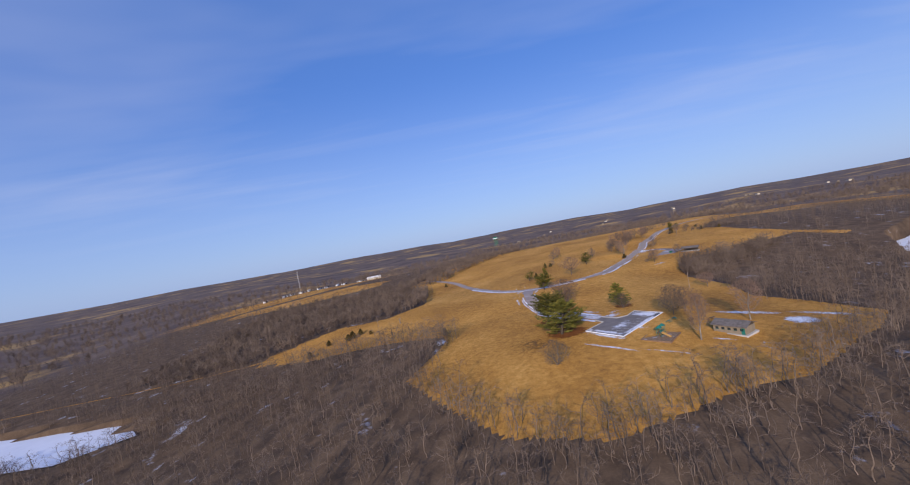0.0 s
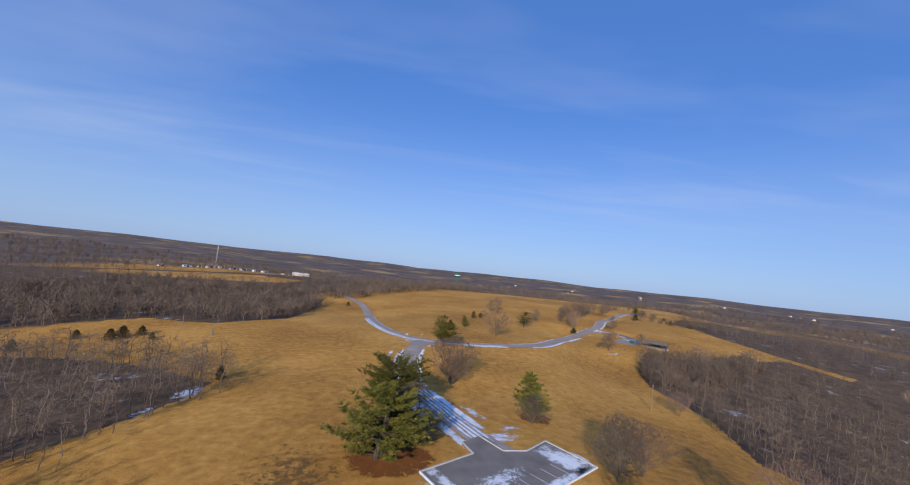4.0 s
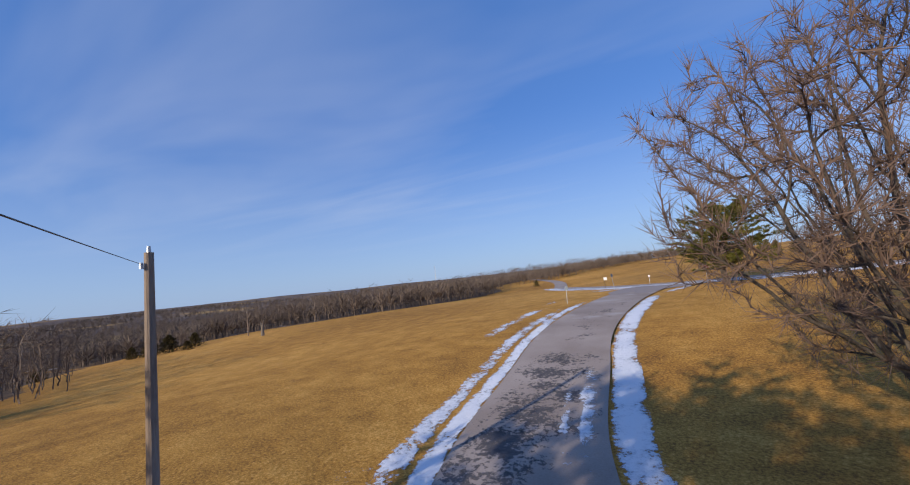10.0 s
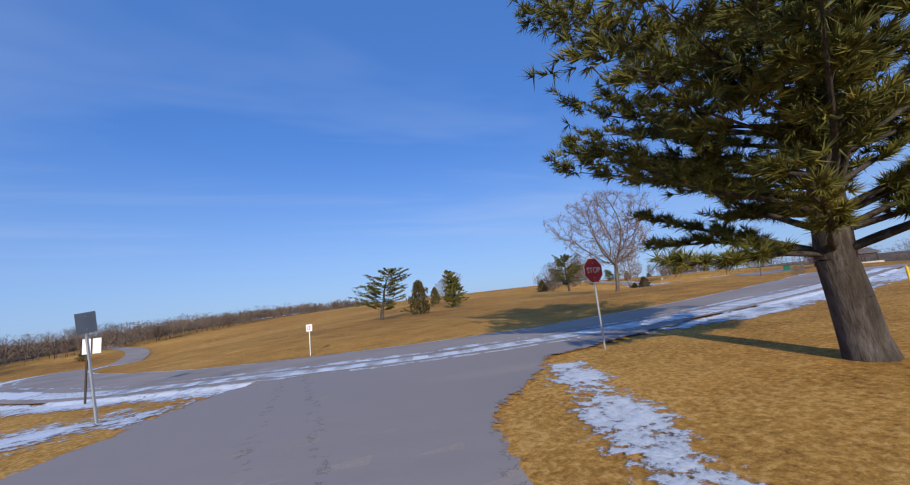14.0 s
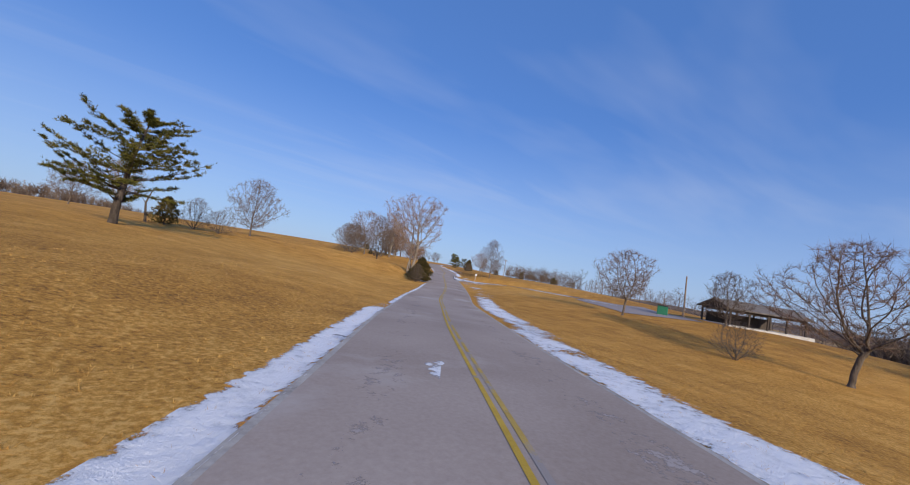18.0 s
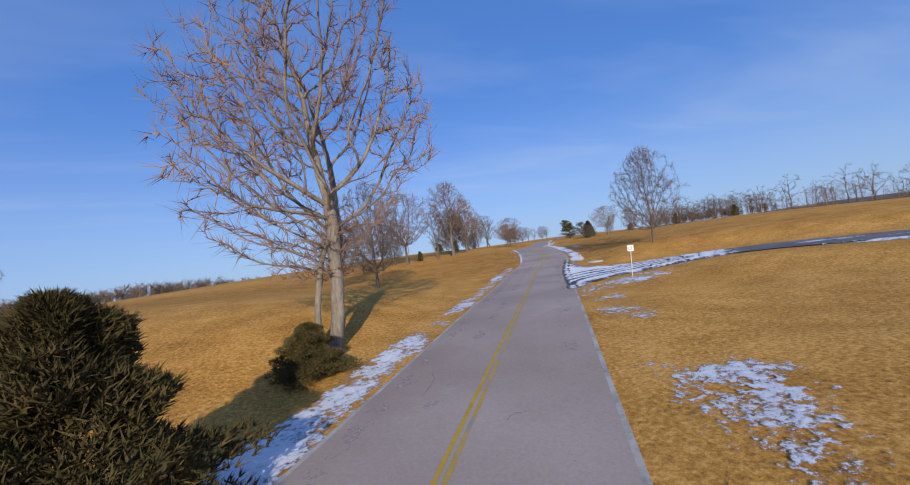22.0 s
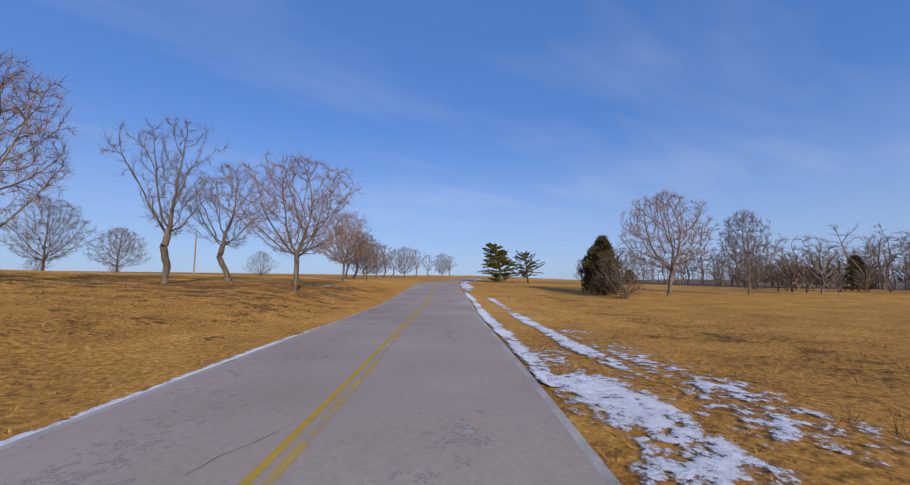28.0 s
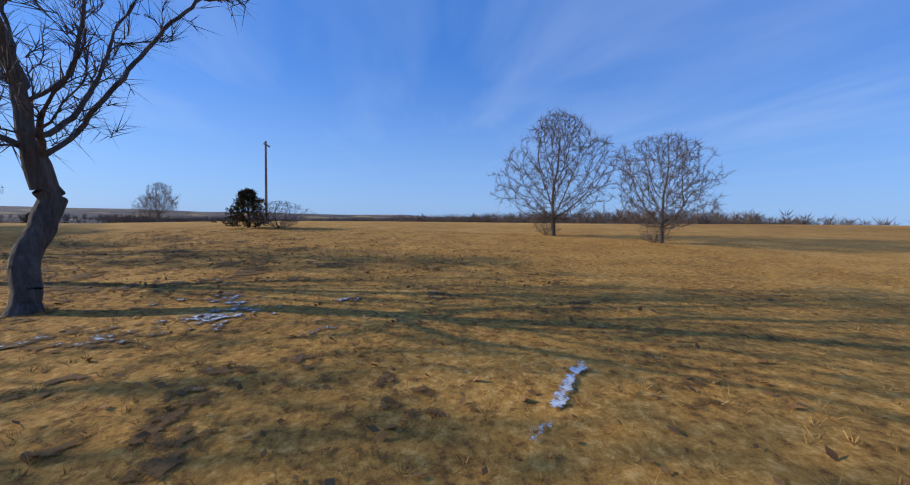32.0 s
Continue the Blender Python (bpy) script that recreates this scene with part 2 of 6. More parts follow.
def snow_film(name):
    """Thin melting snow: full where the sheet's cover is high, broken into flecks and lace where it is low."""
    m = bpy.data.materials.new(name)
    m.use_nodes = True
    n, l = m.node_tree.nodes, m.node_tree.links
    shader = n["Principled BSDF"]
    where = n.new("ShaderNodeTexCoord")
    cover = n.new("ShaderNodeAttribute")
    cover.attribute_name = "cover"
    total = cover.outputs["Fac"]
    for scale, detail, rough, gain in ((0.7, 3.0, 0.5, 1.9), (4.2, 9.0, 0.74, 3.2)):
        flecks = n.new("ShaderNodeTexNoise")
        flecks.inputs["Scale"].default_value, flecks.inputs["Detail"].default_value, flecks.inputs["Roughness"].default_value = scale, detail, rough
        l.new(where.outputs["Object"], flecks.inputs[0])
        k = n.new("ShaderNodeMath")
        k.operation = "MULTIPLY_ADD"
        k.inputs[1].default_value, k.inputs[2].default_value = gain, -0.5 * gain
        l.new(flecks.outputs["Fac"], k.inputs[0])
        add = n.new("ShaderNodeMath")
        l.new(k.outputs[0], add.inputs[0])
        l.new(total, add.inputs[1])
        total = add.outputs[0]
    edge = n.new("ShaderNodeMapRange")
    edge.inputs["From Min"].default_value, edge.inputs["From Max"].default_value = 0.0, 0.22
    l.new(add.outputs[0], edge.inputs["Value"])
    tint = n.new("ShaderNodeValToRGB")
    tint.color_ramp.elements[0].color, tint.color_ramp.elements[1].color = (0.60, 0.62, 0.66, 1), (0.84, 0.85, 0.88, 1)
    tint.color_ramp.elements[0].position, tint.color_ramp.elements[1].position = 0.1, 0.7
    l.new(add.outputs[0], tint.inputs[0])
    l.new(tint.outputs[0], shader.inputs["Base Color"])
    shader.inputs["Roughness"].default_value = 0.75
    b = n.new("ShaderNodeBump")
    b.inputs["Strength"].default_value, b.inputs["Distance"].default_value = 0.6, 0.05
    l.new(add.outputs[0], b.inputs["Height"])
    l.new(b.outputs[0], shader.inputs["Normal"])
    clear = n.new("ShaderNodeBsdfTransparent")
    mix = n.new("ShaderNodeMixShader")
    l.new(edge.outputs[0], mix.inputs[0])
    l.new(clear.outputs[0], mix.inputs[1])
    l.new(shader.outputs[0], mix.inputs[2])
    l.new(mix.outputs[0], n["Material Output"].inputs["Surface"])
    return m


M_SNOWFILM = snow_film("melting_snow")
M_YELLOW = material("worn_yellow_paint", [(0.42, 0.27, 0.03), (0.55, 0.36, 0.05)], 3.0, 0.8, 0.2, patch=1.4, patch_colour=(0.30, 0.26, 0.24), patch_at=0.6)
M_FAINT = material("faint_yellow_paint", [(0.40, 0.27, 0.06), (0.50, 0.34, 0.08)], 3.0, 0.8, 0.2, patch=1.1, patch_colour=(0.31, 0.27, 0.25), patch_at=0.5)


# ---- lie of the land ----
PARK_HEIGHTS = [
    (0, -60, -13), (-120, -60, -22), (120, -40, -16), (0, 60, -8), (-60, 110, -12), (-160, 140, -24), (110, 90, -5), (190, 130, -14), (260, 200, -16),
    (44.5, 147, 0), (78, 153, 0.3), (37, 175, -1.0), (42, 203, -1.35), (36, 193, -1), (40, 221.5, 0.1), (41.5, 234, 0.8), (-64, 246, -5.3), (-53, 264, -3.7), (-96, 249, -7.9),
    (0, 210, -2.4), (-20, 170, -4), (52, 254, 1.1), (40, 258, 1.0), (54.7, 299, 1.4), (84, 285, 1.9), (111, 329, 2.2), (6, 361, -3.1), (125, 258, -2.5), (72, 225, 0.3),
]
RIDGE_HEIGHTS = [
    (127, 358, 3.2), (107, 403, 4), (188.6, 363, 2.5), (160, 375, 1.8), (163, 402, 3.2), (182, 292, 0.8), (225, 314, 1.0), (235, 400, 4), (261, 442, 4.3),
    (283, 490, 5.4), (225, 453, 4.9), (199, 460, 6.7), (205, 484, 6.9), (290, 415, 4.5), (198, 428, 5.3), (238, 468, 5.5), (86, 268, 2.2), (97, 266.5, 1.9), (105, 273, 1.5),
    (111.5, 281.3, 1.1), (118, 290.7, 0.75), (127, 302, 0.4), (133.5, 313, 0.1), (142, 322.5, 0.15), (150, 333, 0.35), (156, 340.9, 0.6), (165.5, 353.1, 0.95), (183, 375.2, 2.05),
    (200, 405, 3.75),
]
BANK_HEIGHTS = [(151.5, 348.5, 1.7), (149, 341.5, 0.7)]
CREST_HEIGHTS = [(207.5, 413.8, 3.75), (218, 427.5, 4.1), (227, 439.5, 4.1), (232, 446, 4.25)]
CONTROL = np.array(PARK_HEIGHTS + RIDGE_HEIGHTS + BANK_HEIGHTS + CREST_HEIGHTS, float)


def swell(r):
    return np.sqrt(r * r + 400.0)


def solve_land():
    n = len(CONTROL)
    gap = np.hypot(CONTROL[:, None, 0] - CONTROL[None, :, 0], CONTROL[:, None, 1] - CONTROL[None, :, 1])
    a = np.zeros((n + 3, n + 3))
    p = np.c_[np.ones(n), CONTROL[:, :2]]
    a[:n, :n], a[:n, n:], a[n:, :n] = swell(gap), p, p.T
    return np.linalg.solve(a, np.r_[CONTROL[:, 2], 0, 0, 0])


LAND = solve_land()


def raw_height(x, y):
    """Height of the open land at arrays x, y, running out into rolling country."""
    x, y = np.asarray(x, float), np.asarray(y, float)
    z = LAND[-3] + LAND[-2] * x + LAND[-1] * y
    for (cx, cy, _), w in zip(CONTROL, LAND[:-3]):
        z = z + w * swell(np.hypot(x - cx, y - cy))
    away = np.maximum(np.maximum(-130 - x, x - 330), np.maximum(-80 - y, y - 560))
    k = np.clip(away / 260, 0, 1)
    k = k * k * (3 - 2 * k)
    far = -14 + 9 * np.sin(x / 310 + 1.1) * np.cos(y / 420 - 0.6) + 5 * np.sin(x / 140 + y / 190) + np.clip((np.hypot(x, y) - 900) / 3000, 0, 1) * 26
    return np.clip(z, -32, 14) * (1 - k) + far * k


def smooth_line(points, step=1.0):
    """A curve through the points, sampled about every step metres."""
    p = np.array(points, float)
    p = np.vstack([2 * p[0] - p[1], p, 2 * p[-1] - p[-2]])
    out = []
    for a, b, c, d in zip(p, p[1:], p[2:], p[3:]):
        n = max(2, int(np.linalg.norm(c - b) / step))
        for t in np.arange(n) / n:
            out.append(0.5 * (2 * b + (c - a) * t + (2 * a - 5 * b + 4 * c - d) * t * t + (3 * b - a - 3 * c + d) * t ** 3))
    out.append(p[-2])
    return np.array(out)


MAIN = smooth_line([(-40, 470), (-8, 410), (6, 361), (14.5, 319), (24.5, 287), (35, 268.5), (45, 261.5), (56, 258.8), (70, 258.8), (84, 261.3), (91, 263.6), (97, 267), (103, 271.8), (108.2, 277.5), (112.4, 283.2),
                    (117.4, 290.4), (123.4, 299), (128.9, 306.4), (135, 314.5), (142, 322.8), (150, 332.7), (156, 340.5), (165.5, 353), (174, 364.3), (183, 375.3), (192, 390), (200, 405), (207.5, 413.8), (218, 427.3),
                    (226.5, 438.8), (232, 446), (241, 458.5), (252, 473), (266, 490), (284, 508), (310, 530), (350, 552), (420, 590)])
SPUR = smooth_line([(63, 156), (58, 163), (53, 174), (48.5, 185), (44.2, 195), (41.7, 203), (40.7, 212), (40, 221.5), (40.7, 232), (42.2, 243.5), (44.5, 254), (46, 260)])
SIDE = smooth_line([(169.8, 355.2), (174, 356.6), (178.5, 356), (182.5, 352.3), (185, 346), (186.3, 337), (185, 327), (181, 318)])


def profile(line, length=9):
    z = raw_height(line[:, 0], line[:, 1])
    k = np.ones(2 * length + 1) / (2 * length + 1)
    return np.convolve(np.pad(z, length, mode="edge"), k, mode="valid")


MAIN_Z = profile(MAIN)


def tied(line, last):
    """The line's own profile, led into the main road's height at one end."""
    z = profile(line)
    end = line[-1] if last else line[0]
    goal = MAIN_Z[int(np.argmin(np.hypot(MAIN[:, 0] - end[0], MAIN[:, 1] - end[1])))] - 0.02
    k = np.clip(1 - (np.hypot(line[:, 0] - end[0], line[:, 1] - end[1]) - 4) / 12, 0, 1)
    k = k * k * (3 - 2 * k)
    return z * (1 - k) + goal * k


ROADS = [(MAIN, MAIN_Z, 2.95), (SPUR, tied(SPUR, True), 3.0), (SIDE, tied(SIDE, False), 3.0)]


def height(x, y):
    """Height of the finished ground: the land, cut and filled to meet the roads."""
    x, y = np.atleast_1d(np.asarray(x, float)), np.atleast_1d(np.asarray(y, float))
    z = raw_height(x, y)
    near = (x > -60) & (x < 440) & (y > 140) & (y < 610)
    idx = np.nonzero(near)[0]
    if len(idx) == 0:
        return z
    for line, lz, half in ROADS[::-1]:
        best, bz = np.full(len(idx), 1e9), np.zeros(len(idx))
        for s in range(0, len(line), 2):
            d = np.hypot(x[idx] - line[s, 0], y[idx] - line[s, 1])
            closer = d < best
            best[closer], bz[closer] = d[closer], lz[s]
        k = np.clip((best - half - 1.4) / 6.0, 0, 1)
        k = k * k * (3 - 2 * k)
        z[idx] = (bz - 0.10) * (1 - k) + z[idx] * k
    return z


def mesh_object(name, verts, faces, mats, parent=None, label="", smooth=False, index=None):
    me = bpy.data.meshes.new(name)
    me.from_pydata(verts if isinstance(verts, list) else verts.tolist(), [], faces if isinstance(faces, list) else faces.tolist())
    for m in (mats if isinstance(mats, list) else [mats]):
        me.materials.append(m)
    if index is not None:
        me.polygons.foreach_set("material_index", np.asarray(index, np.int32))
    if smooth:
        me.polygons.foreach_set("use_smooth", np.ones(len(me.polygons), bool))
    me.update()
    ob = new(name, me)
    ob.parent = parent
    if label:
        ob["label"] = label
    return ob


def inside(poly, x, y):
    hit = np.zeros(len(x), bool)
    j = len(poly) - 1
    for i in range(len(poly)):
        (xi, yi), (xj, yj) = poly[i], poly[j]
        cross = ((yi > y) != (yj > y)) & (x < (xj - xi) * (y - yi) / (yj - yi + 1e-12) + xi)
        hit ^= cross
        j = i
    return hit


WOODS = {
    "south": [(-380, -140), (330, -140), (300, 60), (226, 168), (252, 206), (306, 272), (285, 318), (240, 300), (200, 283), (166, 281), (151, 262), (141, 236), (143, 204), (131, 173), (142, 156), (151, 136), (128, 118), (108, 107), (98, 101), (80, 92), (62, 91), (47, 87), (28, 83), (4, 94), (-13, 121), (-27, 147), (-17, 166), (-12, 182), (-12, 193), (-31, 203), (-48, 211), (-98, 221), (-124, 235), (-142, 248), (-380, 249)],
    "west": [(-420, 250), (-142, 249), (-95, 288), (-75, 280), (-55, 277), (-30, 305), (-32, 386), (-60, 440), (-20, 520), (60, 610), (40, 700), (-60, 660), (-260, 600), (-420, 560)],
    "east": [(291, 440), (293, 414), (286, 380), (292, 330), (312, 290), (420, 330), (620, 430), (620, 620), (420, 540), (335, 492), (312, 470)],
    "north": [(60, 640), (180, 690), (380, 700), (600, 690), (640, 860), (200, 900), (20, 820)],
}
LAKE = [(226, 168), (254, 207), (311, 274), (420, 330), (620, 420), (760, 330), (640, 120), (420, 20), (300, 60)]


RIVER = [(-420, 262), (-270, 216), (-186, 203), (-168, 186), (-190, 168), (-250, 172), (-420, 205)]
FIELD = [(-330, 560), (-300, 512), (-200, 498), (-112, 520), (-100, 560), (-180, 592)]


def lines(core0, core1, far0, far1, step):
    mid = list(np.arange(core0, core1 + step, step))
    out, d, v = [], step, core1
    while v < far1:
        d *= 1.22
        v += d
        out.append(min(v, far1))
    low, d, v = [], step, core0
    while v > far0:
        d *= 1.22
        v -= d
        low.append(max(v, far0))
    return np.array(sorted(set(low)) + mid + sorted(set(out)))


GX, GY = lines(-60, 320, -4300, 4300, 1.7), lines(80, 560, -4300, 4300, 1.7)
GRID_X, GRID_Y = np.meshgrid(GX, GY)
GRID_Z = height(GRID_X.ravel(), GRID_Y.ravel())
wet = inside(LAKE, GRID_X.ravel(), GRID_Y.ravel())
GRID_Z[wet] = np.minimum(GRID_Z[wet], -17.5)
wet = inside(RIVER, GRID_X.ravel(), GRID_Y.ravel())
GRID_Z[wet] = np.minimum(GRID_Z[wet], -23.5)
GRID_Z += 0.04 * np.array([noise.noise(Vector((px * 0.35, py * 0.35, 0))) for px, py in zip(GRID_X.ravel(), GRID_Y.ravel())])
GRID_Z = GRID_Z.reshape(GRID_X.shape)


def on_ground(x, y):
    """Height of the ground's own facets at arrays x, y."""
    x, y = np.atleast_1d(np.asarray(x, float)), np.atleast_1d(np.asarray(y, float))
    i = np.clip(np.searchsorted(GX, x) - 1, 0, len(GX) - 2)
    j = np.clip(np.searchsorted(GY, y) - 1, 0, len(GY) - 2)
    u = (x - GX[i]) / (GX[i + 1] - GX[i])
    v = (y - GY[j]) / (GY[j + 1] - GY[j])
    a, b, c, d = GRID_Z[j, i], GRID_Z[j, i + 1], GRID_Z[j + 1, i + 1], GRID_Z[j + 1, i]
    return np.where(u > v, a + (b - a) * u + (c - b) * v, a + (c - d) * u + (d - a) * v)


def ground_at(x, y):
    return float(on_ground([x], [y])[0])


def build_ground():
    fx, fy = GRID_X.ravel(), GRID_Y.ravel()
    i = np.arange(len(fx)).reshape(GRID_X.shape)
    a, b, c, d = i[:-1, :-1].ravel(), i[:-1, 1:].ravel(), i[1:, 1:].ravel(), i[1:, :-1].ravel()
    faces = np.vstack([np.c_[a, b, c], np.c_[a, c, d]])
    cx, cy = fx[faces].mean(1), fy[faces].mean(1)
    kind = np.zeros(len(faces), int)
    for poly in WOODS.values():
        kind[inside(poly, cx, cy)] = 1
    kind[(cx < -430) | (cx > 640) | (cy < -150) | (cy > 700)] = 2
    kind[inside([(lx + (lx - 470) * 0.16, ly + (ly - 220) * 0.16) for lx, ly in LAKE], cx, cy) & (cy < 420)] = 1
    kind[inside(FIELD, cx, cy)] = 0
    ob = mesh_object("ground", np.c_[fx, fy, GRID_Z.ravel()], faces, [M_GRASS, M_LITTER, M_FARLAND], smooth=True, index=kind)
    tagged(ob, "rolling winter meadow of dry golden grass", "ground", kind="structure")


build_ground()


def strip(name, line, lz, offsets, lift, mat, label, category, kind="structure", crown=0.0, start=0, stop=None, parent=None):
    """A ribbon along a line: one row of vertices for each offset to its right."""
    stop = stop or len(line)
    p, z = line[start:stop], lz[start:stop]
    t = np.gradient(p, axis=0)
    t /= np.linalg.norm(t, axis=1)[:, None]
    side = np.c_[t[:, 1], -t[:, 0]]
    rows = [np.c_[p + side * o, z + lift - crown * abs(o)] for o in offsets]
    n, k = len(p), len(offsets)
    v = np.stack(rows, 1).reshape(-1, 3)
    i = np.arange(n * k).reshape(n, k)
    f = np.stack([i[:-1, :-1], i[:-1, 1:], i[1:, 1:], i[1:, :-1]], -1).reshape(-1, 4)
    ob = mesh_object(name, v, f[:, ::-1], mat, smooth=True, parent=parent)
    return tagged(ob, label, category, kind=kind)


strip("road", MAIN, ROADS[0][1], [-2.95, -2.93, -1.5, 0, 1.5, 2.93, 2.95], 0.03, M_ASPHALT, "worn grey two-lane asphalt park road", "road", crown=0.012)
strip("road", SPUR, ROADS[1][1], [-3.0, -1.5, 0, 1.5, 3.0], 0.025, M_ASPHALT, "grey asphalt spur road with damp patches", "road", crown=0.01)
strip("road", SIDE, ROADS[2][1], [-3.0, -1.5, 0, 1.5, 3.0], 0.015, M_DARK_ASPHALT, "dark asphalt side road with thin snow", "road", crown=0.01)

ice = mesh_object("lake_ice", [(px, py, -16.6) for px, py in LAKE], [list(range(len(LAKE)))], M_ICE)
tagged(ice, "frozen lake under white snow", "lake", kind="structure")
ice = mesh_object("river_ice", [(px, py, -21.2) for px, py in RIVER], [list(range(len(RIVER)))], M_ICE)
tagged(ice, "frozen river arm under white snow", "river", kind="structure")


# ---- plants ----
def ribbons(segs, seed=3):
    """Flat strips along thin segments."""
    s = np.array(segs, float)
    a, b = s[:, :3], s[:, 3:6]
    u = np.cross(b - a, np.random.RandomState(seed).normal(size=a.shape))
    u /= np.linalg.norm(u, axis=1)[:, None] + 1e-9
    v = np.stack([a - u * s[:, 6:7], a + u * s[:, 6:7], b + u * s[:, 7:8], b - u * s[:, 7:8]], 1).reshape(-1, 3)
    return v, np.arange(len(s) * 4).reshape(-1, 4)


def tubes(segs, sides):
    """Tapered tubes round many segments at once; segs: rows of two ends and two radii."""
    s = np.array(segs, float)
    a, b, ra, rb = s[:, :3], s[:, 3:6], s[:, 6], s[:, 7]
    d = b - a
    d /= np.linalg.norm(d, axis=1)[:, None] + 1e-9
    ref = np.where(np.abs(d[:, 2:3]) > 0.9, [[1.0, 0, 0]], [[0, 0, 1.0]])
    u = np.cross(d, ref)
    u /= np.linalg.norm(u, axis=1)[:, None]
    w = np.cross(d, u)
    ang = np.arange(sides) / sides * 2 * np.pi
    ring = u[:, None] * np.cos(ang)[None, :, None] + w[:, None] * np.sin(ang)[None, :, None]
    v = np.concatenate([a[:, None] + ring * ra[:, None, None], b[:, None] + ring * rb[:, None, None]], 1).reshape(-1, 3)
    base = np.arange(len(s))[:, None, None] * 2 * sides
    k = np.arange(sides)
    q = np.stack([k, (k + 1) % sides, (k + 1) % sides + sides, k + sides], -1)[None]
    return v, (base + q).reshape(-1, 4)


def blades(segs, width):
    """Thin triangles, one for each segment."""
    s = np.array(segs, float)
    a, b = s[:, :3], s[:, 3:6]
    d = b - a
    r = np.random.RandomState(5).normal(size=a.shape)
    u = np.cross(d, r)
    u /= np.linalg.norm(u, axis=1)[:, None] + 1e-9
    wd = np.asarray(width).reshape(-1, 1)
    v = np.stack([a - u * wd, a + u * wd, b], 1).reshape(-1, 3)
    return v, np.arange(len(s) * 3).reshape(-1, 3)


def merge(parts):
    vs, fs, n = [], [], 0
    for v, f in parts:
        vs.append(v)
        fs += (f + n).tolist()
        n += len(v)
    return np.vstack(vs), fs


def unit(v):
    return v / (np.linalg.norm(v) + 1e-9)


def colonise(rng, nodes, parents, food, step, kill, reach, up=0.05, wob=0.12):
    """Grow branches from the given nodes towards the food points, the way crowns fill their space."""
    nodes, parents = [np.array(p, float) for p in nodes], list(parents)
    arr = np.array(nodes)
    heads = [np.array([0, 0, 1.0])] * len(nodes)
    d = np.linalg.norm(food[:, None] - arr[None], axis=2)
    near, dist = d.argmin(1), d.min(1)
    kids = {}
    for _ in range(160):
        pull = {}
        for f in np.nonzero(dist < reach)[0]:
            pull.setdefault(int(near[f]), []).append(f)
        if not pull:
            break
        fresh, spent = [], []
        for k, fs in pull.items():
            if kids.get(k, 0) >= 3:
                spent += fs
                continue
            kids[k] = kids.get(k, 0) + 1
            v = food[fs] - nodes[k]
            v = (v / (np.linalg.norm(v, axis=1)[:, None] + 1e-9)).sum(0)
            v = unit(unit(v) + 0.8 * heads[k] + rng.normal(size=3) * wob + np.array([0, 0, up]))
            heads.append(v)
            nodes.append(nodes[k] + v * step)
            parents.append(k)
            fresh.append(len(nodes) - 1)
        if spent:
            dist[spent] = -1.0
        if not fresh:
            break
        new_pts = np.array([nodes[k] for k in fresh])
        d = np.linalg.norm(food[:, None] - new_pts[None], axis=2)
        m = d.min(1)
        closer = m < dist
        near[closer], dist[closer] = np.array(fresh)[d.argmin(1)[closer]], m[closer]
        keep = dist > kill
        food, near, dist = food[keep], near[keep], dist[keep]
        if len(food) == 0:
            break
    return np.array(nodes), np.array(parents)


def crown_food(rng, count, low, radius, belly, voids, lean):
    """Points in an uneven crown between heights low and 1, widest at belly."""
    out = []
    holes = [(rng.uniform(-radius, radius), rng.uniform(-radius, radius), rng.uniform(low, 1)) for _ in range(voids)]
    while len(out) < count:
        z = rng.uniform(low, 1.0)
        f = (z - belly) / (1 - belly) if z > belly else (belly - z) / (belly - low + 1e-6)
        edge = radius * math.sqrt(max(0.0, 1 - f ** (2.2 if z > belly else 1.6)))
        a = rng.uniform(0, 6.283)
        r = edge * rng.uniform(0, 1) ** 0.5 * (1 + 0.26 * math.sin(2 * a + 5 * z + radius * 40) + 0.22 * math.sin(3 * a - 9 * z + low * 50) + 0.12 * math.sin(7 * a + 4 * z))
        p = np.array([math.cos(a) * r + lean * z, math.sin(a) * r, z])
        if any((p[0] - h[0]) ** 2 + (p[1] - h[1]) ** 2 + (p[2] - h[2]) ** 2 < 0.022 for h in holes):
            continue
        out.append(p)
    return np.array(out)


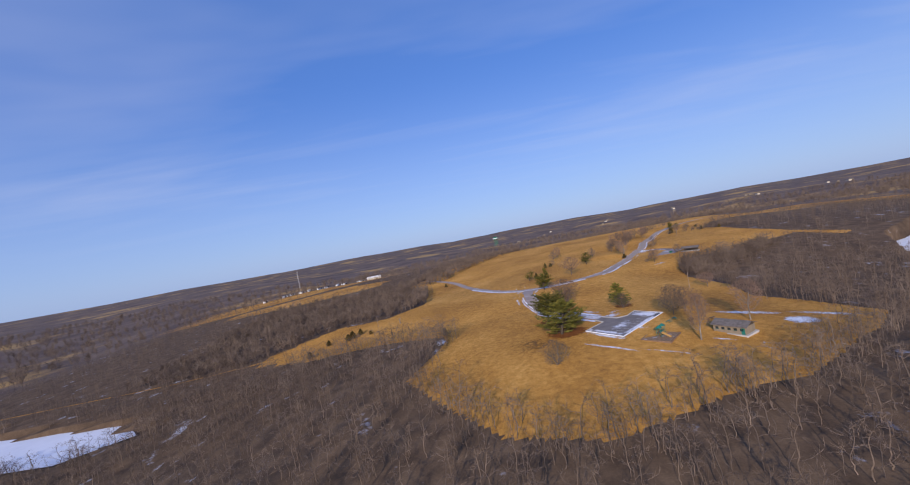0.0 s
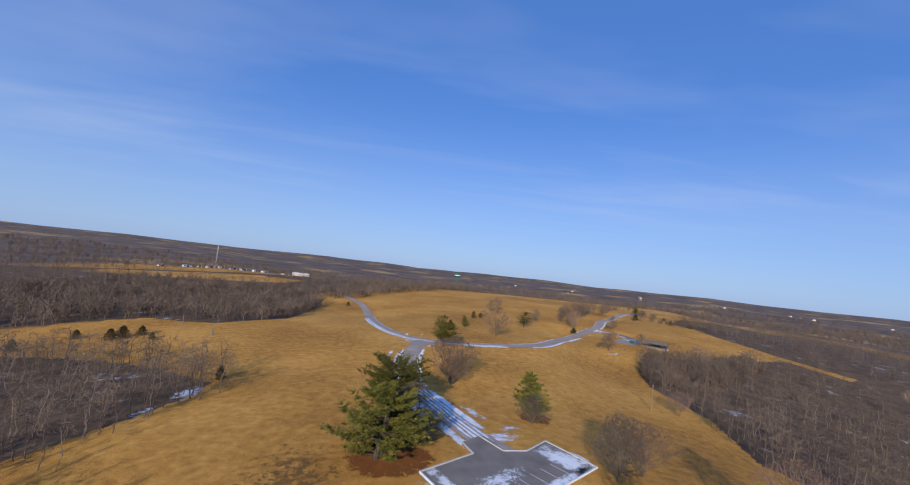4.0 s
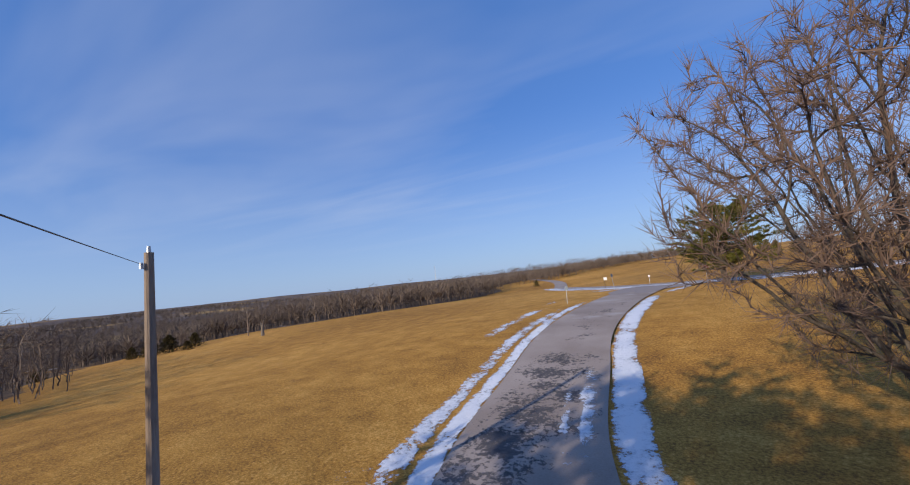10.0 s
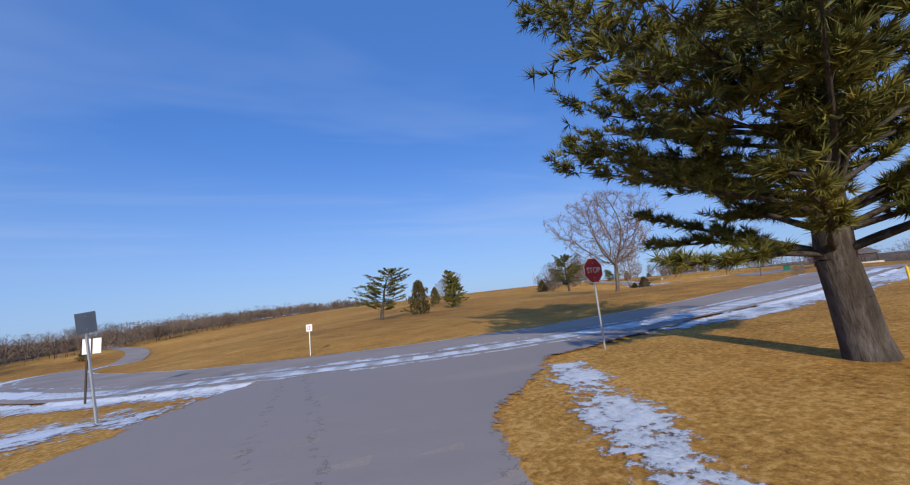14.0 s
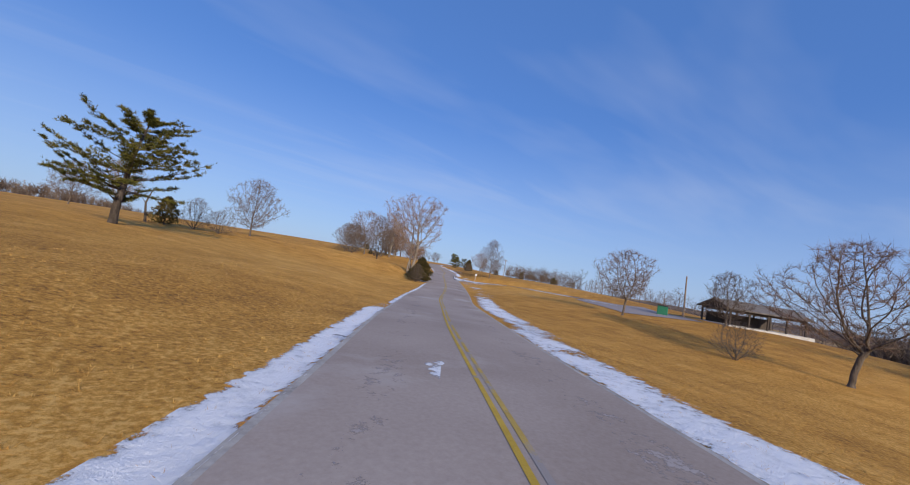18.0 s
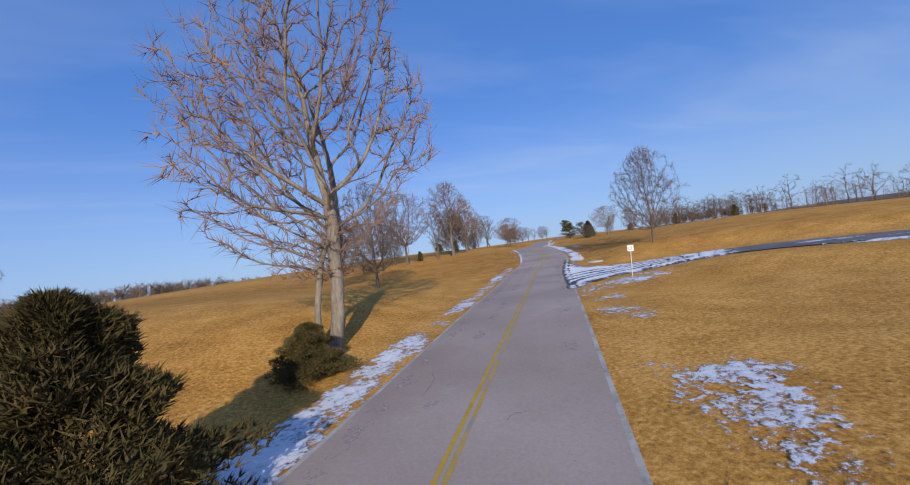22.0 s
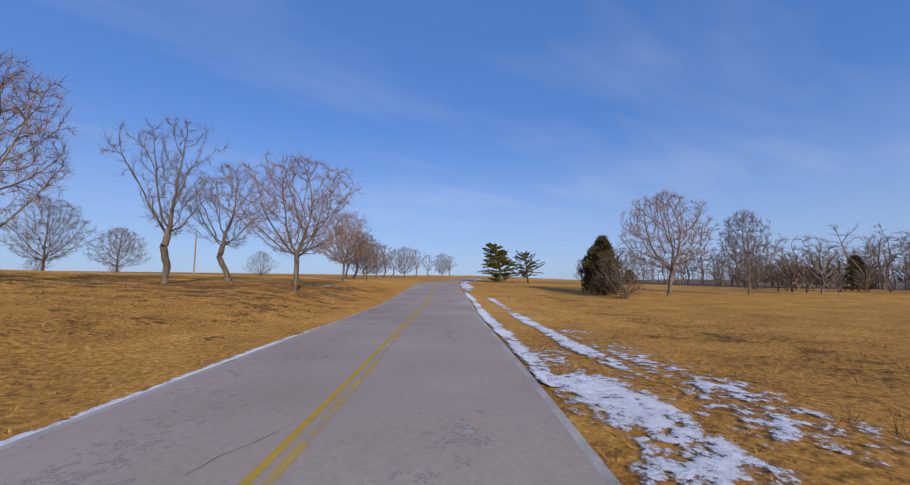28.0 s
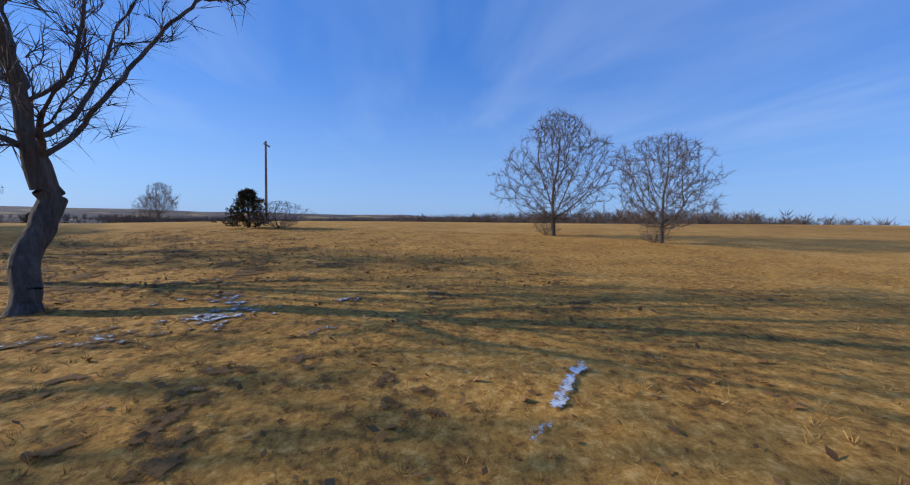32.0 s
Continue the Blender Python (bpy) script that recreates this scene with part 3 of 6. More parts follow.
def bare_tree(seed, food=620, low=0.22, radius=0.42, belly=0.5, trunk=0.2, thick=0.022, voids=5, stems=1, lean=0.0, wob=0.16, step=0.022, kill=0.027, twigs=3, long=0.085, up=0.05):
    """Trunk-and-limb mesh data and twig mesh data of a bare tree one unit high."""
    rng = np.random.RandomState(seed)
    nodes, parents = [], []
    for k in range(stems):
        a = rng.uniform(0, 6.283)
        tip = rng.uniform(0.12, 0.6) if stems > 1 else 0.04
        a = a if stems != 3 else k * 2.1 + 0.5
        tip = tip if stems != 3 else (0.34, 0.10, 0.05)[k]
        d = unit(np.array([math.cos(a) * tip + lean, math.sin(a) * tip, 1.0]))
        p = np.array([math.cos(a), math.sin(a), 0]) * (0.02 if stems > 1 else 0) - np.array([0, 0, 0.02])
        nodes.append(p)
        parents.append(-1)
        for _ in range(int(trunk * rng.uniform(0.85, 1.15) / step)):
            d = unit(d + rng.normal(size=3) * wob * 0.55)
            p = p + d * step
            nodes.append(p)
            parents.append(len(nodes) - 2)
    pts, par = colonise(rng, nodes, parents, crown_food(rng, food, low, radius, belly, voids, lean), step, kill, 0.45, up, wob)
    n = len(pts)
    power = np.zeros(n)
    kids = np.zeros(n, int)
    tip_r = 0.0010
    for i in range(n - 1, -1, -1):
        if kids[i] == 0:
            power[i] = tip_r ** 2.2
        if par[i] >= 0:
            power[par[i]] += power[i]
            kids[par[i]] += 1
    r = power ** (1 / 2.2)
    g = math.log(thick * (0.72 if stems == 3 else 0.5 if stems > 1 else 1) / tip_r) / math.log(r[:1].max() / tip_r)
    r = tip_r * (r / tip_r) ** g
    child = np.nonzero(par >= 0)[0]
    a, b = pts[par[child]], pts[child]
    ra, rb = np.minimum(r[par[child]], r[child] * 1.35), r[child]
    segs = np.c_[a, b + (b - a) * 0.12, ra, rb]
    wood = [tubes(segs[(rb >= lo) & (rb < hi)], k) for lo, hi, k in ((0.008, 9, 8), (0.0035, 0.008, 5), (0.0019, 0.0035, 3)) if ((rb >= lo) & (rb < hi)).any()]
    if stems == 1:
        wood.append(tubes([(0, 0, -0.03, *pts[2], thick * 1.75, thick * 1.0)], 9))
    thin = rb < 0.0019
    fine = [ribbons(segs[thin])] if thin.any() else []
    hair = []
    for s in segs[rb < 0.0028]:
        d = unit(s[3:6] - s[:3])
        for _ in range(twigs):
            e = unit(d * 0.8 + rng.normal(size=3) * 0.55 + np.array([0, 0, 0.25]))
            q = s[:3] + (s[3:6] - s[:3]) * rng.uniform(0, 1)
            hair.append((*q, *(q + e * long * rng.uniform(0.35, 1.1))))
    fine.append(blades(hair, np.full(len(hair), 0.0011)))
    wv, wf = merge(wood)
    tv, tf = merge(fine)
    tall = np.percentile(tv[:, 2], 99.7)
    return (wv / tall, wf), (tv / tall, tf)


def mesh_data(name, vf, mat, smooth=True):
    me = bpy.data.meshes.new(name)
    me.from_pydata(vf[0].tolist(), [], vf[1] if isinstance(vf[1], list) else vf[1].tolist())
    me.materials.append(mat)
    if smooth:
        me.polygons.foreach_set("use_smooth", np.ones(len(me.polygons), bool))
    me.update()
    return me


KINDS = {
    "spreading": dict(seed=3, food=1500, low=0.26, radius=0.44, belly=0.55, trunk=0.27, thick=0.0175, up=0.05, wob=0.12, twigs=4),
    "tall": dict(seed=8, food=1600, low=0.19, radius=0.27, belly=0.62, trunk=0.26, thick=0.018, up=0.10, wob=0.12, twigs=4),
    "round": dict(seed=14, food=1700, low=0.13, radius=0.43, belly=0.46, trunk=0.17, thick=0.0165, voids=4, wob=0.10, twigs=4),
    "gnarled": dict(seed=21, food=620, low=0.28, radius=0.33, belly=0.7, trunk=0.3, thick=0.023, lean=0.10, wob=0.24, voids=9, kill=0.034, twigs=4),
    "vase": dict(seed=31, food=2600, low=0.14, radius=0.56, belly=0.62, trunk=0.14, thick=0.015, stems=14, voids=2, twigs=7, long=0.075, up=0.04, wob=0.10),
    "thicket": dict(seed=44, food=1400, low=0.05, radius=0.50, belly=0.4, trunk=0.1, thick=0.018, stems=7, voids=2, twigs=3, wob=0.24),
    "cottonwood": dict(seed=35, food=2100, low=0.16, radius=0.30, belly=0.74, trunk=0.42, thick=0.019, stems=3, voids=3, wob=0.11, twigs=5, long=0.06, up=0.12),
    "forked": dict(seed=63, food=1500, low=0.22, radius=0.50, belly=0.6, trunk=0.26, thick=0.021, stems=3, voids=4, wob=0.15, twigs=4, long=0.07),
}
TREE_MESH = {}
for kind_name, settings in KINDS.items():
    wood_vf, twig_vf = bare_tree(**settings)
    pale = kind_name in ("tall", "cottonwood")
    TREE_MESH[kind_name] = (mesh_data("trunk", wood_vf, M_PALEBARK if pale else M_BARK), mesh_data("twigs", twig_vf, M_REDTWIG if kind_name in ("vase", "tall", "spreading", "cottonwood") else M_TWIG, False))


def plant_tree(kind_name, x, y, tall, turn=0.0, wide=1.0, label="bare deciduous tree in the dry grass", group="", name="tree", tilt=0.0):
    root = new(name)
    root.matrix_world = pose(x, y, ground_at(x, y) - 0.05, tilt, 0, turn) @ Matrix.Diagonal((tall * wide, tall * wide, tall, 1))
    for part_name, me in zip(("trunk", "crown"), TREE_MESH[kind_name]):
        o = new(part_name, me)
        o.parent = root
    return tagged(root, label, "tree", group)


def pine_data(seed, reach=0.42, gaps=0.25, first=0.16, layers=22, twigs=7, long=0.045, dense=4, thick=0.026, flat=0.62, slim=0.09, limbs=(3, 6), top=0.985, rise=0.0):
    """Trunk-and-limb data and needle data of a pine one unit high, with limbs in flat uneven tiers."""
    rng = np.random.RandomState(seed)
    wood, needles = [], []
    p = np.array([0.0, 0, -0.03])
    stem = [p]
    d = np.array([0.02, 0.01, 1.0])
    for i in range(14):
        d = unit(d + rng.normal(size=3) * np.array([0.06, 0.06, 0.0]))
        stem.append(stem[-1] + d * 1.0 / 14)
    stem = np.array(stem)
    stem[:, 2] *= 1.0 / stem[-1, 2]
    for i in range(int(14 * top + 0.5)):
        wood.append((*stem[i], *stem[i + 1], thick * (1 - i / 14.5) * (1.18 if i == 0 else 1) + 0.003, thick * (1 - (i + 1) / 14.5) + 0.003))
    for k in range(layers):
        f = first + (top - first) * (k / (layers - 1)) ** 0.95
        c = np.array([np.interp(f, stem[:, 2], stem[:, j]) for j in range(3)])
        size = reach * min(1.0, 0.55 + 1.7 * (f - first)) * (1 - max(0, f - 0.35) / 0.65) ** flat + 0.035
        for j in range(rng.randint(*limbs)):
            if rng.rand() < gaps:
                continue
            a = rng.uniform(0, 6.283)
            length = size * rng.uniform(0.55, 1.2)
            d = unit(np.array([math.cos(a), math.sin(a), rng.uniform(-0.05, 0.35) + rise + 0.5 * max(0, f - 0.6)]))
            q, r = c.copy(), 0.008 * (1.15 - f)
            n = 6
            for i in range(n):
                d = unit(d + np.array([0, 0, 0.045]) + rng.normal(size=3) * 0.09)
                q2 = q + d * length / n
                wood.append((*q, *q2, r * (1 - i / (n + 1)), r * (1 - (i + 1) / (n + 1))))
                q = q2
                if i >= 1:
                    for _ in range(twigs):
                        s = unit(np.cross(d, [0, 0, 1.0])) * rng.uniform(-1, 1)
                        tip = q + (s + d * rng.uniform(0.1, 0.9) + np.array([0, 0, rng.uniform(-0.05, 0.30)])) * length * 0.24 * rng.uniform(0.3, 1.0)
                        for _ in range(4):
                            root_ = q + (tip - q) * rng.uniform(0.35, 1.0)
                            nd = unit(unit(tip - q) * 0.8 + rng.normal(size=3) * 0.55 + np.array([0, 0, 0.25]))
                            e = nd + rng.normal(size=(dense, 3)) * 0.38
                            e *= (long * rng.uniform(0.6, 1.1, dense) / np.linalg.norm(e, axis=1))[:, None]
                            needles.append(np.c_[np.tile(root_, (dense, 1)), root_ + e])
    needles = np.vstack(needles)
    nv, nf = blades(needles, np.full(len(needles), long * slim))
    cut = int(14 * top + 0.5)
    wv, wf = merge([tubes(wood[:cut], 11), tubes(wood[cut:], 4)])
    return (wv, wf), (nv, nf)


def cedar_data(seed, reach=0.36, count=2100, slim=0.0095, long=0.11):
    """Short stem and dense scaly foliage of a cedar or bush one unit high."""
    rng = np.random.RandomState(seed)
    sprays = []
    for k in range(count):
        f = rng.uniform(0.02, 1.0) ** 0.85
        a = rng.uniform(0, 6.283)
        lobes = 1 + 0.26 * math.sin(3 * a + 7 * f) + 0.22 * math.sin(5 * a - 13 * f)
        rad = reach * lobes * (1 - f) ** 0.62 * min(1, 0.62 + 2.4 * f) * rng.uniform(0.30, 1.25) ** 0.5 * (0.8 + 0.2 * math.sin(23 * f + 2 * a)) + 0.01
        c = np.array([math.cos(a) * rad, math.sin(a) * rad, f * 0.96])
        d = unit(np.array([math.cos(a) * 0.6, math.sin(a) * 0.6, 0.75]))
        for _ in range(5):
            e = unit(d + rng.normal(size=3) * 0.5)
            sprays.append((*c, *(c + e * rng.uniform(0.3 * long, long))))
    fv, ff = blades(sprays, np.full(len(sprays), slim))
    wood = [(0, 0, -0.03, 0.01, 0, 0.4, 0.03, 0.018), (0.01, 0, 0.4, 0, 0.01, 0.92, 0.018, 0.004)]
    return tubes(wood, 7), (fv, ff)


PINE_MESH = []
PINES = (
    (2, dict(reach=0.44, gaps=0.10, first=0.06, layers=26, twigs=10, long=0.034, dense=5, slim=0.075, limbs=(4, 7))),
    (5, dict(reach=0.46, gaps=0.02, first=0.27, layers=24, twigs=12, long=0.028, dense=8, thick=0.030, flat=0.20, slim=0.055, limbs=(5, 8), top=0.86, rise=0.12)),
    (9, dict(reach=0.34, gaps=0.08, first=0.05, layers=28, long=0.04)),
    (17, dict(reach=0.50, gaps=0.12, first=0.20, layers=22, twigs=12, long=0.027, dense=9, thick=0.030, flat=0.36, slim=0.05, limbs=(4, 8), top=0.92, rise=0.16)),
    (23, dict(reach=0.50, gaps=0.12, first=0.20, layers=17, twigs=13, long=0.028, dense=5, thick=0.028, flat=0.42, slim=0.065)),
)
for seed, opts in PINES:
    wood_vf, leaf_vf = pine_data(seed, **opts)
    PINE_MESH.append((mesh_data("trunk", wood_vf, M_PINEBARK), mesh_data("needles", leaf_vf, M_NEEDLES, False)))
CEDAR_MESH = []
for seed, opts in ((4, dict(reach=0.40, count=1300, slim=0.011)), (7, dict(reach=0.5, count=1300, slim=0.011)), (13, dict(reach=0.46, count=11000, slim=0.0042, long=0.06))):
    wood_vf, leaf_vf = cedar_data(seed, **opts)
    CEDAR_MESH.append((mesh_data("trunk", wood_vf, M_BARK), mesh_data("foliage", leaf_vf, M_CEDAR, False)))


def plant_evergreen(meshes, x, y, tall, turn=0.0, wide=1.0, label="dark green pine tree", name="pine_tree", category="tree", group=""):
    root = new(name)
    root.matrix_world = pose(x, y, ground_at(x, y) - 0.04, 0, 0, turn) @ Matrix.Diagonal((tall * wide, tall * wide, tall, 1))
    for part_name, me in zip(("trunk", "crown"), meshes):
        o = new(part_name, me)
        o.parent = root
    return tagged(root, label, category, group)


# ---- road paint, edges and cracks ----
M_EDGE = material("pale_gravel_edge", [(0.26, 0.24, 0.22), (0.40, 0.37, 0.34), (0.5, 0.47, 0.43)], 1.2, 0.9, 0.3, 8)
M_CRACK = material("dark_crack", [(0.09, 0.076, 0.07), (0.15, 0.128, 0.12)], 2.0, 0.9, 0.0)
M_CONCRETE = material("pale_concrete", [(0.42, 0.40, 0.37), (0.55, 0.53, 0.50)], 1.0, 0.85, 0.15)
M_STEEL = material("galvanised_steel", [(0.42, 0.43, 0.44), (0.55, 0.56, 0.57)], 3.0, 0.45, 0.05, metal=0.6)
M_WHITE = material("white_paint", [(0.72, 0.72, 0.71), (0.82, 0.82, 0.81)], 2.0, 0.5, 0.0)
M_RED = material("red_sign_paint", [(0.36, 0.016, 0.02), (0.44, 0.025, 0.028)], 3.0, 0.4, 0.0)
M_BLUE = material("blue_sign_paint", [(0.02, 0.06, 0.25), (0.03, 0.09, 0.32)], 3.0, 0.4, 0.0)
M_SIGNBACK = material("dull_aluminium", [(0.16, 0.18, 0.20), (0.23, 0.25, 0.27)], 3.0, 0.5, 0.0, metal=0.3)
M_BLACK = material("black_paint", [(0.012, 0.012, 0.014), (0.03, 0.03, 0.03)], 3.0, 0.5, 0.0)
M_YPLASTIC = material("yellow_plastic", [(0.72, 0.47, 0.02), (0.8, 0.55, 0.04)], 3.0, 0.4, 0.0)
M_POLE = material("weathered_pole_wood", [(0.17, 0.12, 0.085), (0.27, 0.2, 0.15), (0.36, 0.28, 0.21)], 2.0, 0.9, 0.4, 6, (1, 1, 0.15))
M_TEAL = material("teal_paint", [(0.012, 0.12, 0.10), (0.02, 0.19, 0.15)], 2.0, 0.45, 0.0)
M_TAN = material("tan_plastic", [(0.42, 0.24, 0.07), (0.5, 0.3, 0.1)], 2.0, 0.45, 0.0)
M_SHINGLE = material("brown_shingles", [(0.10, 0.085, 0.075), (0.16, 0.14, 0.125), (0.2, 0.18, 0.16)], 1.2, 0.9, 0.5, 9)
M_LOT = material("lot_asphalt", [(0.15, 0.13, 0.115), (0.205, 0.18, 0.162), (0.26, 0.23, 0.205)], 0.25, 0.85, 0.1, 30)
M_WALL = material("tan_block_wall", [(0.20, 0.165, 0.12), (0.28, 0.23, 0.165)], 1.0, 0.9, 0.3, 8)
M_DARKWOOD = material("dark_timber", [(0.045, 0.035, 0.03), (0.09, 0.07, 0.055)], 1.5, 0.8, 0.3, 6, (1, 1, 0.2))
M_TIMBER = material("landscape_timber", [(0.16, 0.10, 0.06), (0.26, 0.17, 0.11)], 1.5, 0.9, 0.3, 8)
M_MULCH = material("wood_mulch", [(0.14, 0.085, 0.05), (0.26, 0.17, 0.10), (0.34, 0.24, 0.15)], 1.5, 0.95, 0.6, 8, patch=0.5, patch_colour=(0.7, 0.74, 0.8))
M_CREAM = material("cream_metal_siding", [(0.52, 0.45, 0.34), (0.60, 0.53, 0.42)], 0.4, 0.6, 0.1)
M_GREENSTEEL = material("green_tank_paint", [(0.02, 0.14, 0.075), (0.035, 0.2, 0.11)], 0.2, 0.5, 0.0)
M_GLASS = material("dark_window_glass", [(0.02, 0.03, 0.035), (0.04, 0.05, 0.06)], 1.0, 0.12, 0.0)
M_STRAW = material("straw_tufts", [(0.20, 0.10, 0.03), (0.46, 0.26, 0.07), (0.66, 0.42, 0.14)], 3.5, 0.95, 0.0, 3)
M_WEED = material("brown_weeds", [(0.17, 0.085, 0.03), (0.27, 0.15, 0.05), (0.38, 0.24, 0.08)], 0.5, 0.95, 0.0, 5)
M_FALLEN = material("fallen_oak_leaves", [(0.14, 0.06, 0.022), (0.26, 0.12, 0.04), (0.38, 0.19, 0.07)], 1.3, 0.9, 0.0, 5)


def nearest(line, x, y):
    return int(np.argmin(np.hypot(line[:, 0] - x, line[:, 1] - y)))


def along(line, lz, s, off):
    """Points at sample numbers s and offsets off to the right of the line, and the line's height there."""
    s = np.clip(np.asarray(s, float), 0, len(line) - 1.001)
    i = s.astype(int)
    k = (s - i)[:, None]
    p = line[i] * (1 - k) + line[i + 1] * k
    t = line[i + 1] - line[i]
    t = t / np.linalg.norm(t, axis=1)[:, None]
    z = lz[i] * (1 - k[:, 0]) + lz[i + 1] * k[:, 0]
    return p + np.c_[t[:, 1], -t[:, 0]] * np.asarray(off, float)[:, None], z


def sheet(name, p, z, cover, shape, mat, label, category):
    """A thin sheet over a grid of points, with its cover kept at each point; bare cells are left out."""
    n, k = shape
    i = np.arange(n * k).reshape(n, k)
    f = np.stack([i[:-1, :-1], i[:-1, 1:], i[1:, 1:], i[1:, :-1]], -1).reshape(-1, 4)
    f = f[cover[f].max(1) > -1.05]
    if len(f) == 0:
        return None
    used = np.unique(f)
    remap = np.zeros(n * k, int)
    remap[used] = np.arange(len(used))
    ob = mesh_object(name, np.c_[p, z][used], remap[f], mat, smooth=True)
    ob.data.attributes.new("cover", "FLOAT", "POINT").data.foreach_set("value", cover[used].astype(np.float32))
    return tagged(ob, label, category, kind="stuff")


def main_side(x, y):
    """Distance to the right of the main road's middle, and the road's height there."""
    best, side, z = np.full(len(x), 1e9), np.zeros(len(x)), np.zeros(len(x))
    for k in range(1, len(MAIN) - 1):
        dx, dy = x - MAIN[k, 0], y - MAIN[k, 1]
        d = dx * dx + dy * dy
        near = d < best
        if near.any():
            t = MAIN[k + 1] - MAIN[k - 1]
            t = t / np.hypot(*t)
            best[near], side[near], z[near] = d[near], (dx * t[1] - dy * t[0])[near], MAIN_Z[k]
    return side, np.sqrt(best), z


def snow_band(line, lz, a, b, o0, o1, fill, seed, tracks=(), on_road=False, size=1.6, cell=0.5):
    """Thin snow beside or on a road between two places, in patches; tracks: offsets of bare wheel tracks."""
    s0, s1 = sorted((nearest(line, *a), nearest(line, *b)))
    ss, oo = np.arange(s0, s1, cell), np.linspace(o0, o1, max(4, int((o1 - o0) / 0.2) + 1))
    S, Of = [q.ravel() for q in np.meshgrid(ss, oo, indexing="ij")]
    p, road_z = along(line, lz, S, Of)
    top = road_z + 0.036 - 0.012 * np.abs(Of)
    z = top if on_road else np.where(np.abs(Of) < 3.06, np.maximum(top, on_ground(p[:, 0], p[:, 1]) + 0.03), on_ground(p[:, 0], p[:, 1]) + 0.03)
    mid, half = (o0 + o1) / 2, (o1 - o0) / 2
    wave = 0.25 * np.sin(S * 0.35 + seed) + 0.18 * np.sin(S * 0.9 + 2 * seed)
    edge = 1 - np.abs(np.clip((Of - mid) / half, -1, 1)) ** 3
    ends = np.clip(np.minimum(S - s0, s1 - S) / 5.0, 0, 1)
    cover = fill * 1.7 - 0.95 + (edge - 0.8) * 0.9 + (ends - 1) * 1.2 + wave * 0.5
    for tr in tracks:
        gap = np.abs(Of - tr - 0.12 * np.sin(S * 0.21 + tr * 3) - 0.07 * np.sin(S * 0.53))
        cover = np.where(gap < 0.24, np.minimum(cover, -0.75 + 3.2 * np.maximum(gap - 0.08, 0)), cover)
    return sheet("snow", p, z, cover, (len(ss), len(oo)), M_SNOWFILM, "thin patchy snow along the road edge", "snow")


def snow_patch(cx, cy, rx, ry, fill, seed, turn=0.0, lift=0.03, cell=0.5, size=1.5, mat=None, label="patchy thin snow on the grass", category="snow", name="snow"):
    nx, ny = max(5, int(2 * rx / cell) + 2), max(5, int(2 * ry / cell) + 2)
    gx, gy = [q.ravel() for q in np.meshgrid(np.linspace(-rx, rx, nx), np.linspace(-ry, ry, ny), indexing="ij")]
    c, s = math.cos(radians(turn)), math.sin(radians(turn))
    p = np.c_[cx + gx * c - gy * s, cy + gx * s + gy * c]
    r = np.sqrt((gx / rx) ** 2 + (gy / ry) ** 2)
    cover = fill * 1.7 - 0.95 + (0.55 - r) * 0.9 - np.clip(r - 0.8, 0, 1) * 3
    return sheet(name, p, on_ground(p[:, 0], p[:, 1]) + lift, cover, (nx, ny), mat or M_SNOWFILM, label, category)


def edge_distance(poly, x, y):
    best = np.full(len(x), 1e9)
    for (x0, y0), (x1, y1) in zip(poly, poly[1:] + poly[:1]):
        dx, dy = x1 - x0, y1 - y0
        k = np.clip(((x - x0) * dx + (y - y0) * dy) / (dx * dx + dy * dy), 0, 1)
        best = np.minimum(best, np.hypot(x - x0 - k * dx, y - y0 - k * dy))
    return best


